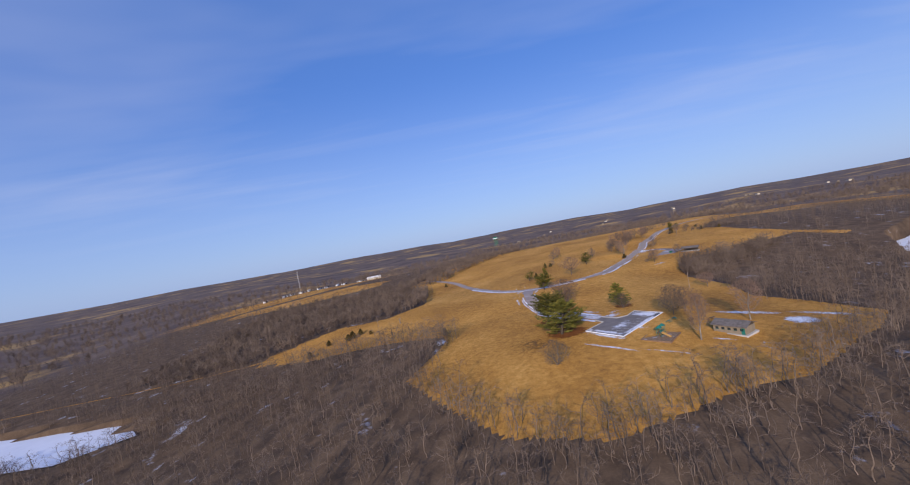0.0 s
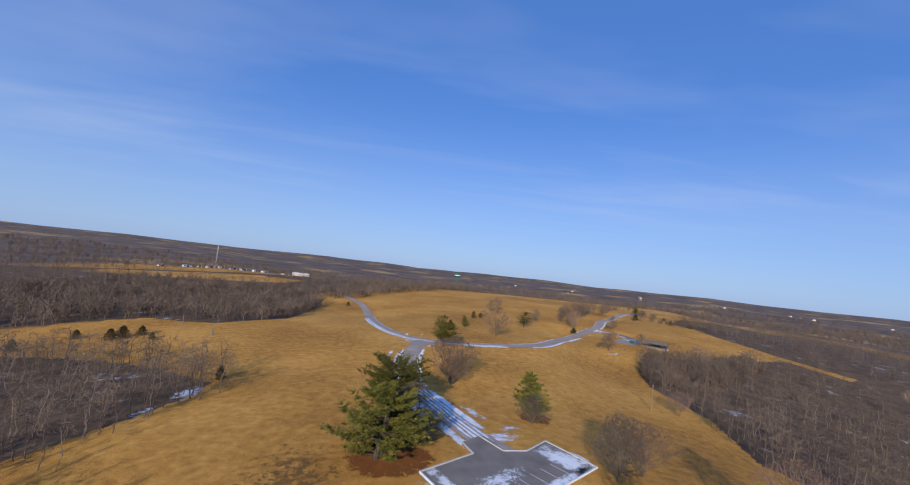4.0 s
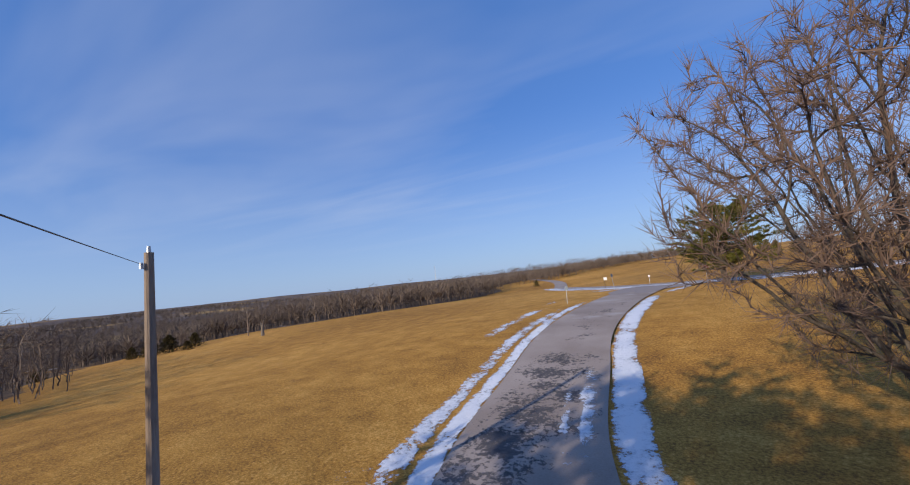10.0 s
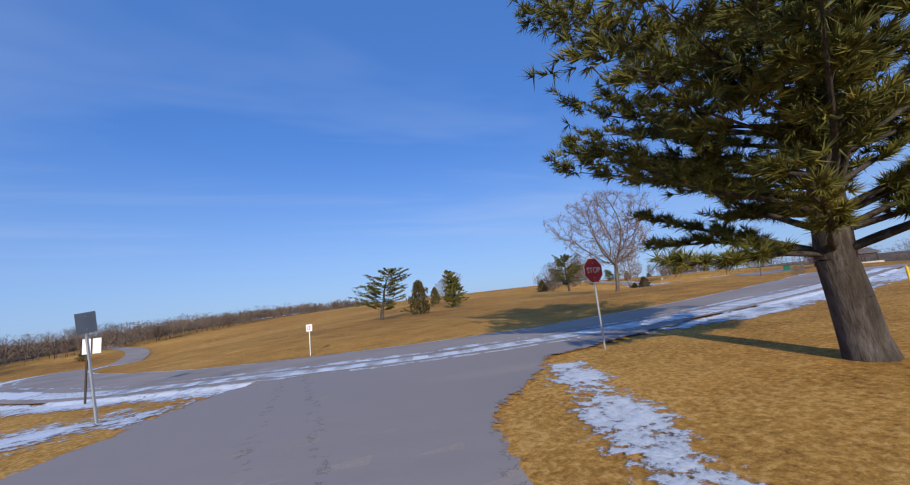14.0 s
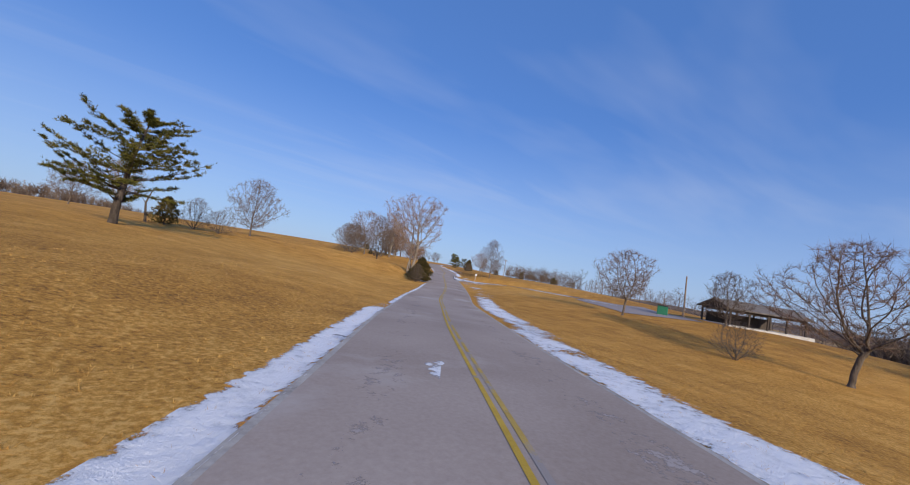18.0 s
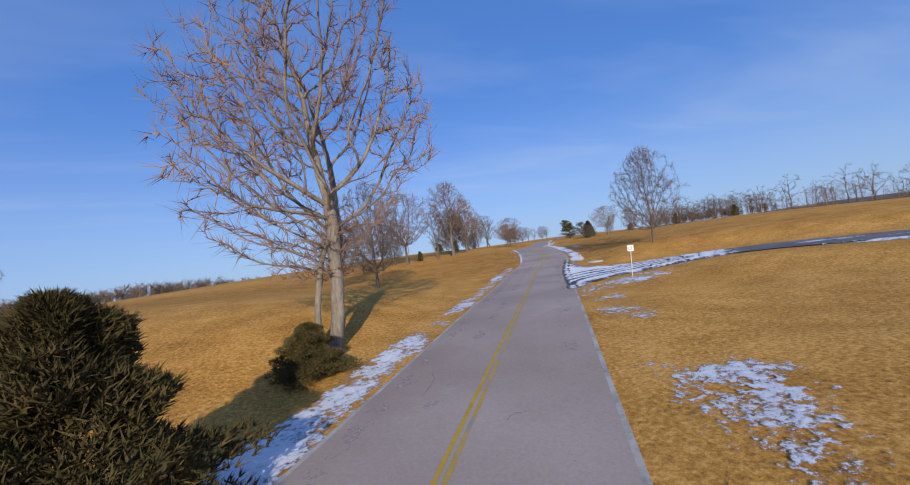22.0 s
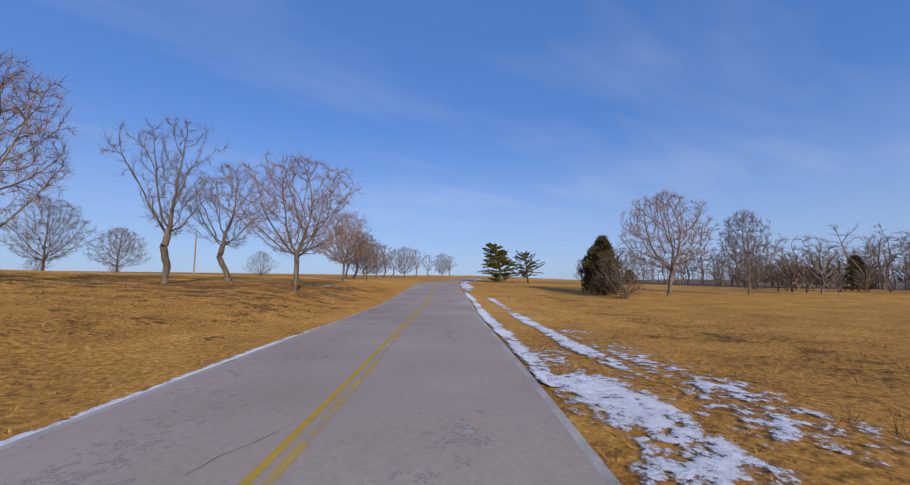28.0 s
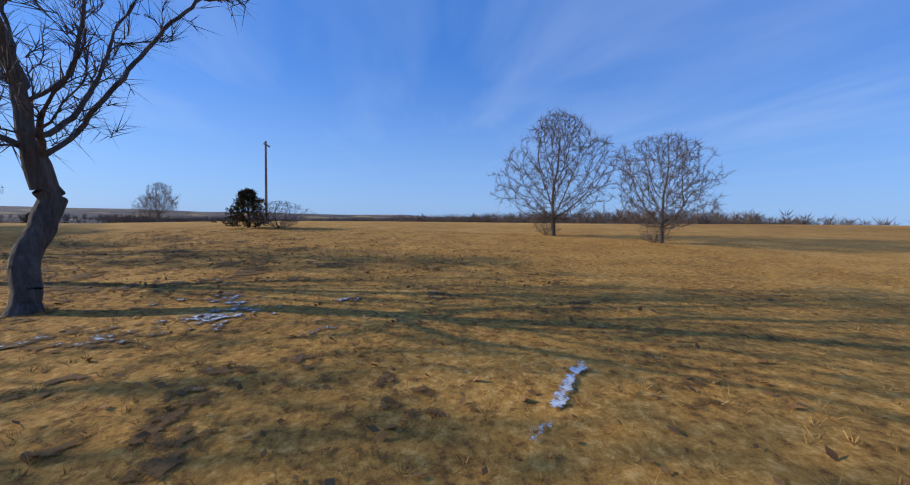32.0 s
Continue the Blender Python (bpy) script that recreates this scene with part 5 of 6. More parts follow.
# ---- bare trees ----
BARE = [
    ("vase", 54.6, 204.6, 14.4, 0, 0.86, "many-stemmed bare tree beside the spur road"),
    ("thicket", 43.0, 161.5, 11.5, 30, 0.85, "tangled bare tree beside the parking lot"),
    ("thicket", 27.0, 125.0, 8.5, 70, 1.0, "bare thicket tree on the meadow"),
    ("thicket", 46.8, 166.5, 4.0, 210, 1.8, "low tangled bare bush beside the spur road"),
    ("thicket", 46.0, 161.8, 3.6, 80, 2.0, "low tangled bare bush beside the spur road"),
    ("thicket", 41.6, 160.2, 3.4, 300, 2.0, "low tangled bare bush under the pine"),
    ("thicket", 72.5, 175.0, 7.0, 10, 1.05, "small bare tree beside the pine"),
    ("round", 81.0, 149.5, 12.0, 40, 1.1, "dense bare tree beside the parking lot"),
    ("spreading", 88.0, 153.0, 10.0, 190, 1.1, "dense bare tree beside the parking lot"),
    ("tall", 73.0, 121.0, 15.0, 40, 1.0, "pale bare sycamore beside the playground"),
    ("tall", 99.0, 133.5, 15.0, 160, 1.0, "pale bare sycamore beside the shelter"),
    ("spreading", 84.0, 285.0, 14.0, 20, 1.05, "bare oak on the meadow above the road"),
    ("round", 127.0, 357.4, 9.6, 0, 0.9, "bare round-crowned tree on the meadow"),
    ("spreading", 107.5, 403.5, 12.0, 60, 0.9, "bare tree far up the meadow"),
    ("round", 101.0, 397.0, 9.0, 130, 1.0, "bare tree far up the meadow"),
    ("thicket", 118.6, 349.6, 4.4, 20, 0.9, "bare scrub tree beside a cedar"),
    ("thicket", 121.6, 350.6, 3.4, 220, 1.2, "bare scrub tree beside a cedar"),
    ("thicket", 90.0, 362.0, 4.8, 220, 1.2, "bare scrub tree on the meadow"),
    ("cottonwood", 152.9, 348.2, 15.0, 20, 1.0, "tall pale bare cottonwood beside the road"),
    ("thicket", 146.3, 335.6, 2.9, 0, 0.7, "bare sapling beside the cedar bush"),
    ("spreading", 160.0, 310.0, 8.2, 10, 0.95, "bare tree beside the lower parking lot"),
    ("round", 176.0, 303.5, 7.5, 10, 1.0, "bare tree beside the open shelter"),
    ("spreading", 149.5, 289.5, 9.5, 70, 1.15, "broad bare oak at the edge of the woods"),
    ("thicket", 146.5, 295.0, 2.8, 70, 1.2, "small bare bush on the slope"),
    ("round", 188.8, 362.6, 10.8, 100, 0.68, "bare tree beside the side road"),
    ("round", 160.0, 374.8, 12.0, 30, 0.74, "bare tree on the slope beside the road"),
    ("round", 156.8, 383.2, 9.5, 80, 0.78, "bare tree on the slope beside the road"),
    ("round", 162.7, 401.7, 9.5, 140, 0.8, "bare tree on the slope beside the road"),
    ("spreading", 168.5, 412.0, 9.0, 20, 0.9, "bare tree on the ridge"),
    ("spreading", 173.0, 408.5, 15.0, 210, 0.95, "broad bare tree on the ridge"),
    ("round", 171.0, 411.5, 9.0, 20, 0.9, "bare tree on the ridge"),
    ("gnarled", 180.0, 409.5, 11.0, 90, 0.8, "bare tree on the ridge"),
    ("tall", 184.0, 410.5, 17.0, 30, 0.9, "tall pale bare tree on the ridge"),
    ("round", 186.5, 415.5, 11.0, 250, 0.9, "bare tree on the ridge"),
    ("spreading", 189.0, 420.0, 10.0, 250, 1.0, "bare tree on the ridge"),
    ("tall", 192.0, 420.5, 14.0, 150, 0.9, "tall pale bare tree on the ridge"),
    ("forked", 195.0, 425.8, 10.8, 20, 1.0, "broad forked bare oak beside the road"),
    ("gnarled", 201.7, 435.7, 10.0, 120, 0.7, "crooked bare tree beside the road"),
    ("round", 200.0, 439.0, 4.6, 10, 0.9, "bare tree behind the roadside row"),
    ("thicket", 205.0, 443.0, 5.0, 60, 1.1, "low bare bush tree behind the roadside row"),
    ("tall", 209.6, 449.6, 11.0, 220, 0.95, "bare roadside tree with ruddy twigs"),
    ("gnarled", 216.8, 457.2, 12.2, 300, 0.8, "tall crooked bare roadside tree"),
    ("gnarled", 221.6, 463.85, 11.0, 230, 0.95, "slender bare roadside tree"),
    ("spreading", 224.9, 454.2, 10.8, 30, 1.0, "leaning bare roadside tree with ruddy twigs"),
    ("spreading", 236.6, 474.4, 9.4, 30, 0.9, "spreading bare tree beside the road"),
    ("round", 242.0, 478.6, 7.4, 80, 0.9, "bare tree in the roadside row"),
    ("round", 205.6, 445.4, 5.2, 80, 0.9, "bare tree behind the roadside row"),
    ("round", 206.6, 481.4, 7.9, 30, 1.0, "round bare tree on the open field"),
    ("round", 212.3, 484.9, 5.6, 300, 1.15, "low spreading bare tree on the open field"),
    ("thicket", 206.2, 481.0, 1.5, 40, 1.3, "low brush at the foot of a bare tree"),
    ("thicket", 212.1, 484.6, 1.1, 140, 1.4, "low brush at the foot of a bare tree"),
    ("thicket", 231.0, 500.0, 4.6, 30, 1.0, "round bare bush on the open field"),
    ("thicket", 200.2, 462.6, 2.1, 30, 1.9, "bare bush beside a cedar on the field"),
    ("spreading", 258.8, 441.0, 11.0, 30, 1.0, "broad bare oak beside the cedar clump"),
    ("round", 266.0, 436.0, 9.0, 30, 0.8, "bare tree beside the cedar clump"),
    ("thicket", 251.0, 441.6, 4.8, 80, 1.2, "bare tree in front of the cedar clump"),
    ("round", 292.0, 473.0, 6.0, 30, 1.0, "bare tree beside the road bend"),
    ("spreading", 130.0, 202.0, 8.0, 30, 1.1, "bare tree at the edge of the woods"),
]
for x, y in ((247, 484), (251, 490), (256, 496), (261, 503), (266, 509), (272, 514), (279, 521), (287, 527), (296, 533), (306, 539), (317, 546)):
    BARE.append((("round", "spreading", "gnarled")[int(x) % 3], x - 6 + (y % 3), y + 3, 8.0 + (x % 4) * 0.5, (x * 53) % 360, 0.95, "bare tree in the roadside row"))
for kind_name, x, y, tall, turn, wide, words in BARE:
    plant_tree(kind_name, x, y, tall, turn, wide, words, "bare trees along the road" if y > 370 else "")


# ---- small built things ----
def part(name, bm, mat, parent, label=""):
    me = bpy.data.meshes.new(name)
    bm.to_mesh(me)
    bm.free()
    me.materials.append(mat)
    o = new(name, me)
    o.parent = parent
    if label:
        o["label"] = label
    return o


def block(sx, sy, sz, x=0, y=0, z=0, turn=0.0, bevel=0.0, tilt=0.0):
    bm = bmesh.new()
    bmesh.ops.create_cube(bm, size=1, matrix=pose(x, y, z + sz / 2, tilt, 0, turn) @ Matrix.Diagonal((sx, sy, sz, 1)))
    if bevel:
        bmesh.ops.bevel(bm, geom=bm.edges[:], offset=bevel, segments=1, affect="EDGES")
    return bm


def rod(r0, r1, tall, x=0, y=0, z=0, n=10, tilt=(0, 0)):
    bm = bmesh.new()
    bmesh.ops.create_cone(bm, cap_ends=True, segments=n, radius1=r0, radius2=r1, depth=tall, matrix=pose(x, y, z, tilt[0], tilt[1], 0) @ Matrix.Translation((0, 0, tall / 2)))
    return bm


def thing(name, x, y, turn=0.0, label="", category="", group="", z=None, lean=0.0):
    root = new(name)
    root.matrix_world = pose(x, y, ground_at(x, y) if z is None else z, 0, lean, turn)
    return tagged(root, label, category, group)


def words(text, size, mat, parent, m, name="lettering"):
    cu = bpy.data.curves.new(name, "FONT")
    cu.body, cu.size, cu.align_x, cu.align_y, cu.extrude = text, size, "CENTER", "CENTER", 0.002
    cu.materials.append(mat)
    o = new(name, cu)
    o.parent = parent
    o.matrix_local = m
    return o


def prism(points, depth, y0):
    """A flat plate in the xz plane with the given outline, depth thick."""
    bm = bmesh.new()
    front = [bm.verts.new((px, y0, pz)) for px, pz in points]
    back_ = [bm.verts.new((px, y0 + depth, pz)) for px, pz in points]
    bm.faces.new(front)
    bm.faces.new(back_[::-1])
    for i in range(len(points)):
        j = (i + 1) % len(points)
        bm.faces.new((front[j], front[i], back_[i], back_[j]))
    bmesh.ops.recalc_face_normals(bm, faces=bm.faces[:])
    return bm


def stop_sign(x, y, turn):
    t = thing("stop_sign", x, y, turn, "red octagonal stop sign on a galvanised post", "sign")
    part("post", block(0.05, 0.04, 2.72, 0, 0.03, -0.2, bevel=0.006), M_STEEL, t)
    octo = [(0.412 * math.cos(radians(22.5 + 45 * k)), 2.32 + 0.412 * math.sin(radians(22.5 + 45 * k))) for k in range(8)]
    inner = [(0.385 * math.cos(radians(22.5 + 45 * k)), 2.32 + 0.385 * math.sin(radians(22.5 + 45 * k))) for k in range(8)]
    part("border", prism(octo, 0.004, 0.0), M_WHITE, t, "white sign border")
    face = part("plate", prism(inner, 0.003, -0.004), M_RED, t, "red sign face")
    words("STOP", 0.235, M_WHITE, face, pose(0, -0.008, 2.32, 90, 0, 0))
    for z in (2.1, 2.54):
        part("bolt", rod(0.012, 0.012, 0.012, 0, -0.004, z, 8, (90, 0)), M_STEEL, t)


stop_sign(52.4, 254.0, 6)


def small_sign(x, y, turn, w, h, top, face, post, label, lean=0.0, mark=None):
    t = thing("road_sign", x, y, turn, label, "sign", lean=lean)
    part("post", block(0.055, 0.045, top + 0.2, 0, 0.028, -0.2, bevel=0.006), post, t)
    plate = part("plate", block(w, 0.008, h, 0, 0, top - h, bevel=0.002), face, t)
    if mark:
        for mx, mz, mw, mh in ((0, 0.30, 0.62, 0.07), (-0.26, 0.5, 0.07, 0.36), (0.1, 0.5, 0.12, 0.26), (0, 0.7, 0.5, 0.07)):
            part("symbol", block(w * mw, 0.004, h * mh, w * mx, -0.006, top - h + h * mz - h * mh / 2), mark, plate)
    for z in (top - h * 0.8, top - h * 0.2):
        part("bolt", rod(0.01, 0.01, 0.012, 0, -0.004, z, 8, (90, 0)), M_STEEL, t)
    return t


small_sign(173.3, 351.6, -28, 0.42, 0.42, 2.2, M_WHITE, M_STEEL, "white camping-symbol sign on a leaning steel post", 4, M_BLACK)
small_sign(35.6, 239.4, 4, 0.36, 0.5, 2.3, M_SIGNBACK, M_STEEL, "grey metal sign on a leaning steel post", 3)
small_sign(39.6, 257.2, 58, 0.46, 0.5, 2.7, M_SIGNBACK, M_STEEL, "grey sign on a leaning steel post, turned away", -8)
t = small_sign(37.6, 261.6, -8, 0.24, 0.5, 2.1, M_WHITE, M_DARKWOOD, "pair of white notice plates on a dark post")
part("plate", block(0.24, 0.008, 0.5, 0.29, 0, 1.6, bevel=0.002), M_WHITE, t)
part("crosspiece", block(0.5, 0.03, 0.05, 0.14, 0.02, 1.82), M_DARKWOOD, t)
small_sign(44.6, 266.8, -10, 0.3, 0.36, 1.6, M_WHITE, M_STEEL, "white and red sign across the road", 0, M_RED)
for x, y, tilt in ((69.1, 253.1, 3), (181.8, 366.6, 4)):
    t = thing("delineator_post", x, y, 20, "yellow plastic delineator post in the grass", "post", "delineator posts", lean=tilt)
    post = part("post", rod(0.05, 0.05, 0.78, n=10), M_YPLASTIC, t)
    part("cap", rod(0.053, 0.02, 0.09, 0, 0, 0.78), M_BLUE if x > 100 else M_YPLASTIC, post)
t = thing("drain_cover", 181.0, 363.5, 15, "round concrete drain cover in the grass", "drain cover")
part("slab", rod(0.8, 0.78, 0.12, n=20), M_CONCRETE, t)
part("lid", rod(0.35, 0.35, 0.03, 0, 0, 0.12, n=16), M_STEEL, t)


def utility_pole(x, y, tall, lean=0.0, arm=False):
    t = thing("utility_pole", x, y, 0, "weathered wooden utility pole", "pole", "utility poles", lean=lean)
    part("pole", rod(0.15, 0.10, tall + 0.4, 0, 0, -0.4, 12), M_POLE, t)
    if arm:
        beam = part("crossarm", block(1.8, 0.1, 0.12, 0, 0.12, tall - 0.5), M_POLE, t)
        for o in (-0.8, 0, 0.8):
            part("insulator", rod(0.04, 0.03, 0.14, o, 0.12, tall - 0.38, 8), M_STEEL, beam)
    else:
        part("cap", rod(0.05, 0.04, 0.16, 0, 0, tall, 8), M_STEEL, t)
        part("bracket", block(0.12, 0.3, 0.16, 0, -0.12, tall * 0.17), M_STEEL, t)
        part("insulator", rod(0.05, 0.04, 0.15, 0, -0.16, tall - 0.4, 8), M_STEEL, t)


utility_pole(36.0, 193.3, 8.0, 1.0)
utility_pole(121, 203, 8.0)
utility_pole(234.6, 400.0, 7.5, arm=True)
utility_pole(187.0, 457.5, 8.5, arm=True)
utility_pole(221.5, 511.0, 8.0)
utility_pole(60.0, 600.0, 9.0, arm=True)
utility_pole(181.0, 310.5, 6.5, -3)
utility_pole(-59, 257, 7.0)


def wire(a, b, sag, label):
    cu = bpy.data.curves.new("overhead_wire", "CURVE")
    cu.dimensions, cu.bevel_depth, cu.bevel_resolution = "3D", 0.006, 1
    sp = cu.splines.new("POLY")
    sp.points.add(24)
    for i in range(25):
        k = i / 24
        p = Vector(a).lerp(Vector(b), k)
        sp.points[i].co = (p.x, p.y, p.z - sag * 4 * k * (1 - k), 1)
    cu.materials.append(M_BLACK)
    tagged(new("overhead_wire", cu), label, "wire")


pole_top = ground_at(36, 193.3) + 7.8
wire((36.1, 193.2, pole_top - 0.1), (72.5, 175.0, ground_at(72.5, 175.0) + 5.0), 0.12, "black overhead wire across the spur road")

# pale broken snag
t = thing("tree_snag", -43.0, 250.5, 20, "pale broken trunk of a dead tree", "tree")
part("trunk", rod(0.45, 0.3, 2.6, 0, 0, -0.2, 9), M_PALEBARK, t)
part("stub", rod(0.22, 0.08, 1.8, 0.1, 0, 2.2, 7, (12, 18)), M_PALEBARK, t)
part("stub", rod(0.2, 0.06, 1.3, -0.1, 0, 2.2, 7, (-10, -24)), M_PALEBARK, t)

t = thing("tree_snag", 113.4, 346.0, 10, "tall broken grey trunk of a dead tree on the meadow", "tree")
part("trunk", rod(0.16, 0.10, 2.6, 0, 0, -0.2, 8, (0, -8)), M_BARK, t)
part("stub", rod(0.10, 0.04, 1.9, -0.34, 0, 2.3, 7, (0, 14)), M_BARK, t)
part("stub", rod(0.05, 0.02, 0.9, -0.3, 0, 2.1, 6, (10, -34)), M_BARK, t)

# ---- the park ----
LOT = [(45, 147.6), (53.6, 133.6), (79, 153.6), (72, 163.5), (66.5, 158.2), (61.5, 157.5), (57.5, 163.5), (53.5, 160.0), (55.2, 155.5)]
lot_z = max(ground_at(x, y) for x, y in LOT + [(60, 148), (66, 150), (55, 145)]) + 0.10
bm = bmesh.new()
lo, hi = [bm.verts.new((x, y, lot_z - 1.2)) for x, y in LOT], [bm.verts.new((x, y, lot_z)) for x, y in LOT]
bm.faces.new(hi)
for i in range(len(LOT)):
    j = (i + 1) % len(LOT)
    bm.faces.new((lo[i], lo[j], hi[j], hi[i]))
bmesh.ops.recalc_face_normals(bm, faces=bm.faces[:])
lot = part("parking_lot", bm, M_LOT, None)
tagged(lot, "asphalt parking lot with patches of snow", "parking lot", kind="structure")
for i in (0, 1, 2, 3, 4, 5, 6, 7, 8):
    (x0, y0), (x1, y1) = LOT[i], LOT[(i + 1) % len(LOT)]
    if i in (6,):
        continue
    length = math.hypot(x1 - x0, y1 - y0)
    c = part("kerb", block(length, 0.32, 0.3, 0, 0, 0, bevel=0.03), M_SNOW if i in (0, 1) else M_CONCRETE, lot, "pale concrete kerb with snow on it" if i in (0, 1) else "pale concrete kerb")
    c.matrix_local = pose((x0 + x1) / 2, (y0 + y1) / 2, lot_z - 0.12, 0, 0, math.degrees(math.atan2(y1 - y0, x1 - x0)))
for k in range(9):
    f = 0.08 + 0.1 * k
    c = part("parking_line", block(4.6, 0.12, 0.006), M_WHITE, lot, "white parking line")
    c.matrix_local = pose(53.6 + 25.4 * f - 2.2, 133.6 + 20 * f + 2.6, lot_z, 0, 0, 128)


def lot_snow(cx, cy, rx, ry, fill, seed, turn):
    nx, ny = int(2 * rx / 0.4) + 2, int(2 * ry / 0.4) + 3
    gx, gy = [q.ravel() for q in np.meshgrid(np.linspace(-rx, rx, nx), np.linspace(-ry, ry, ny), indexing="ij")]
    c, s = math.cos(radians(turn)), math.sin(radians(turn))
    p = np.c_[cx + gx * c - gy * s, cy + gx * s + gy * c]
    r = np.sqrt((gx / rx) ** 2 + (gy / ry) ** 2)
    cover = np.where(inside(LOT, p[:, 0], p[:, 1]), fill * 1.7 - 0.95 + (0.6 - r) * 0.9, -1.0)
    sheet("snow", p, np.full(len(p), lot_z + 0.02), cover, (nx, ny), M_SNOWFILM, "thin snow on the parking lot", "snow")


lot_snow(59, 147, 7, 3.5, 0.54, 401, 35)
lot_snow(74, 155, 7, 3.2, 0.8, 402, -50)
lot_snow(50.5, 143, 9, 1.4, 0.7, 403, -58)
lot_snow(66, 144.5, 15, 1.3, 0.75, 404, 38)

# playground
t = thing("playground_bed", 64.2, 128.8, 42, "timber-edged playground bed of mulch and snow", "playground")
part("mulch", block(9.6, 9.0, 0.5, 0, 0, -0.42), M_MULCH, t)
for sx, sy, x, y in ((10.2, 0.3, 0, 4.65), (10.2, 0.3, 0, -4.65), (0.3, 9.0, 4.95, 0), (0.3, 9.0, -4.95, 0)):
    part("timber", block(sx, sy, 0.72, x, y, -0.5, bevel=0.03), M_TIMBER, t)
bed_z = ground_at(64.2, 128.8)
t = thing("play_structure", 65.0, 129.8, 42, "teal play structure with a tan slide", "playground", z=bed_z + 0.08)
for x in (-2.0, -0.6, 0.8, 2.2):
    for y in (-0.7, 0.7):
        part("post", rod(0.07, 0.07, 3.0, x, y, 0, 10), M_TEAL, t)
for x in (-1.3, 1.5):
    part("deck", block(1.4, 1.4, 0.08, x, 0, 1.3), M_TIMBER, t)
    bm = bmesh.new()
    bmesh.ops.create_cone(bm, cap_ends=True, segments=4, radius1=1.25, radius2=0.1, depth=0.8, matrix=pose(x, 0, 3.3, 0, 0, 45))
    part("roof", bm, M_TEAL, t)
part("bridge", block(1.5, 1.1, 0.08, 0.1, 0, 1.25), M_TEAL, t)
for y in (-0.7, 0.7):
    for z in (1.7, 2.1):
        part("rail", rod(0.025, 0.025, 4.2, -2.0, y, z, 8, (0, 90)), M_TEAL, t)
slide = part("slide", block(0.75, 3.2, 0.07, -1.3, -2.1, 0.62, tilt=24), M_TAN, t)
for x in (-1.7, -0.9):
    part("slide_side", block(0.06, 3.2, 0.28, x, -2.1, 0.62, tilt=24), M_TAN, slide)


def picnic_table(x, y, turn, mat, words_):
    t = thing("picnic_table", x, y, turn, words_, "picnic table", "picnic tables")
    for k in range(5):
        part("board", block(1.9, 0.14, 0.04, 0, -0.32 + 0.16 * k, 0.74), mat, t)
    for s in (-1, 1):
        part("seat", block(1.9, 0.25, 0.04, 0, 0.72 * s, 0.44), mat, t)
        for e in (-0.7, 0.7):
            part("leg", block(0.06, 0.06, 0.95, e, 0.42 * s, -0.02, tilt=26 * s), mat, t)


picnic_table(74, 140.5, 30, M_TEAL, "teal picnic table on the park grass")
picnic_table(77.5, 143.0, 60, M_TEAL, "teal picnic table on the park grass")
picnic_table(88.5, 138.0, 10, M_DARKWOOD, "dark picnic table on the park grass")


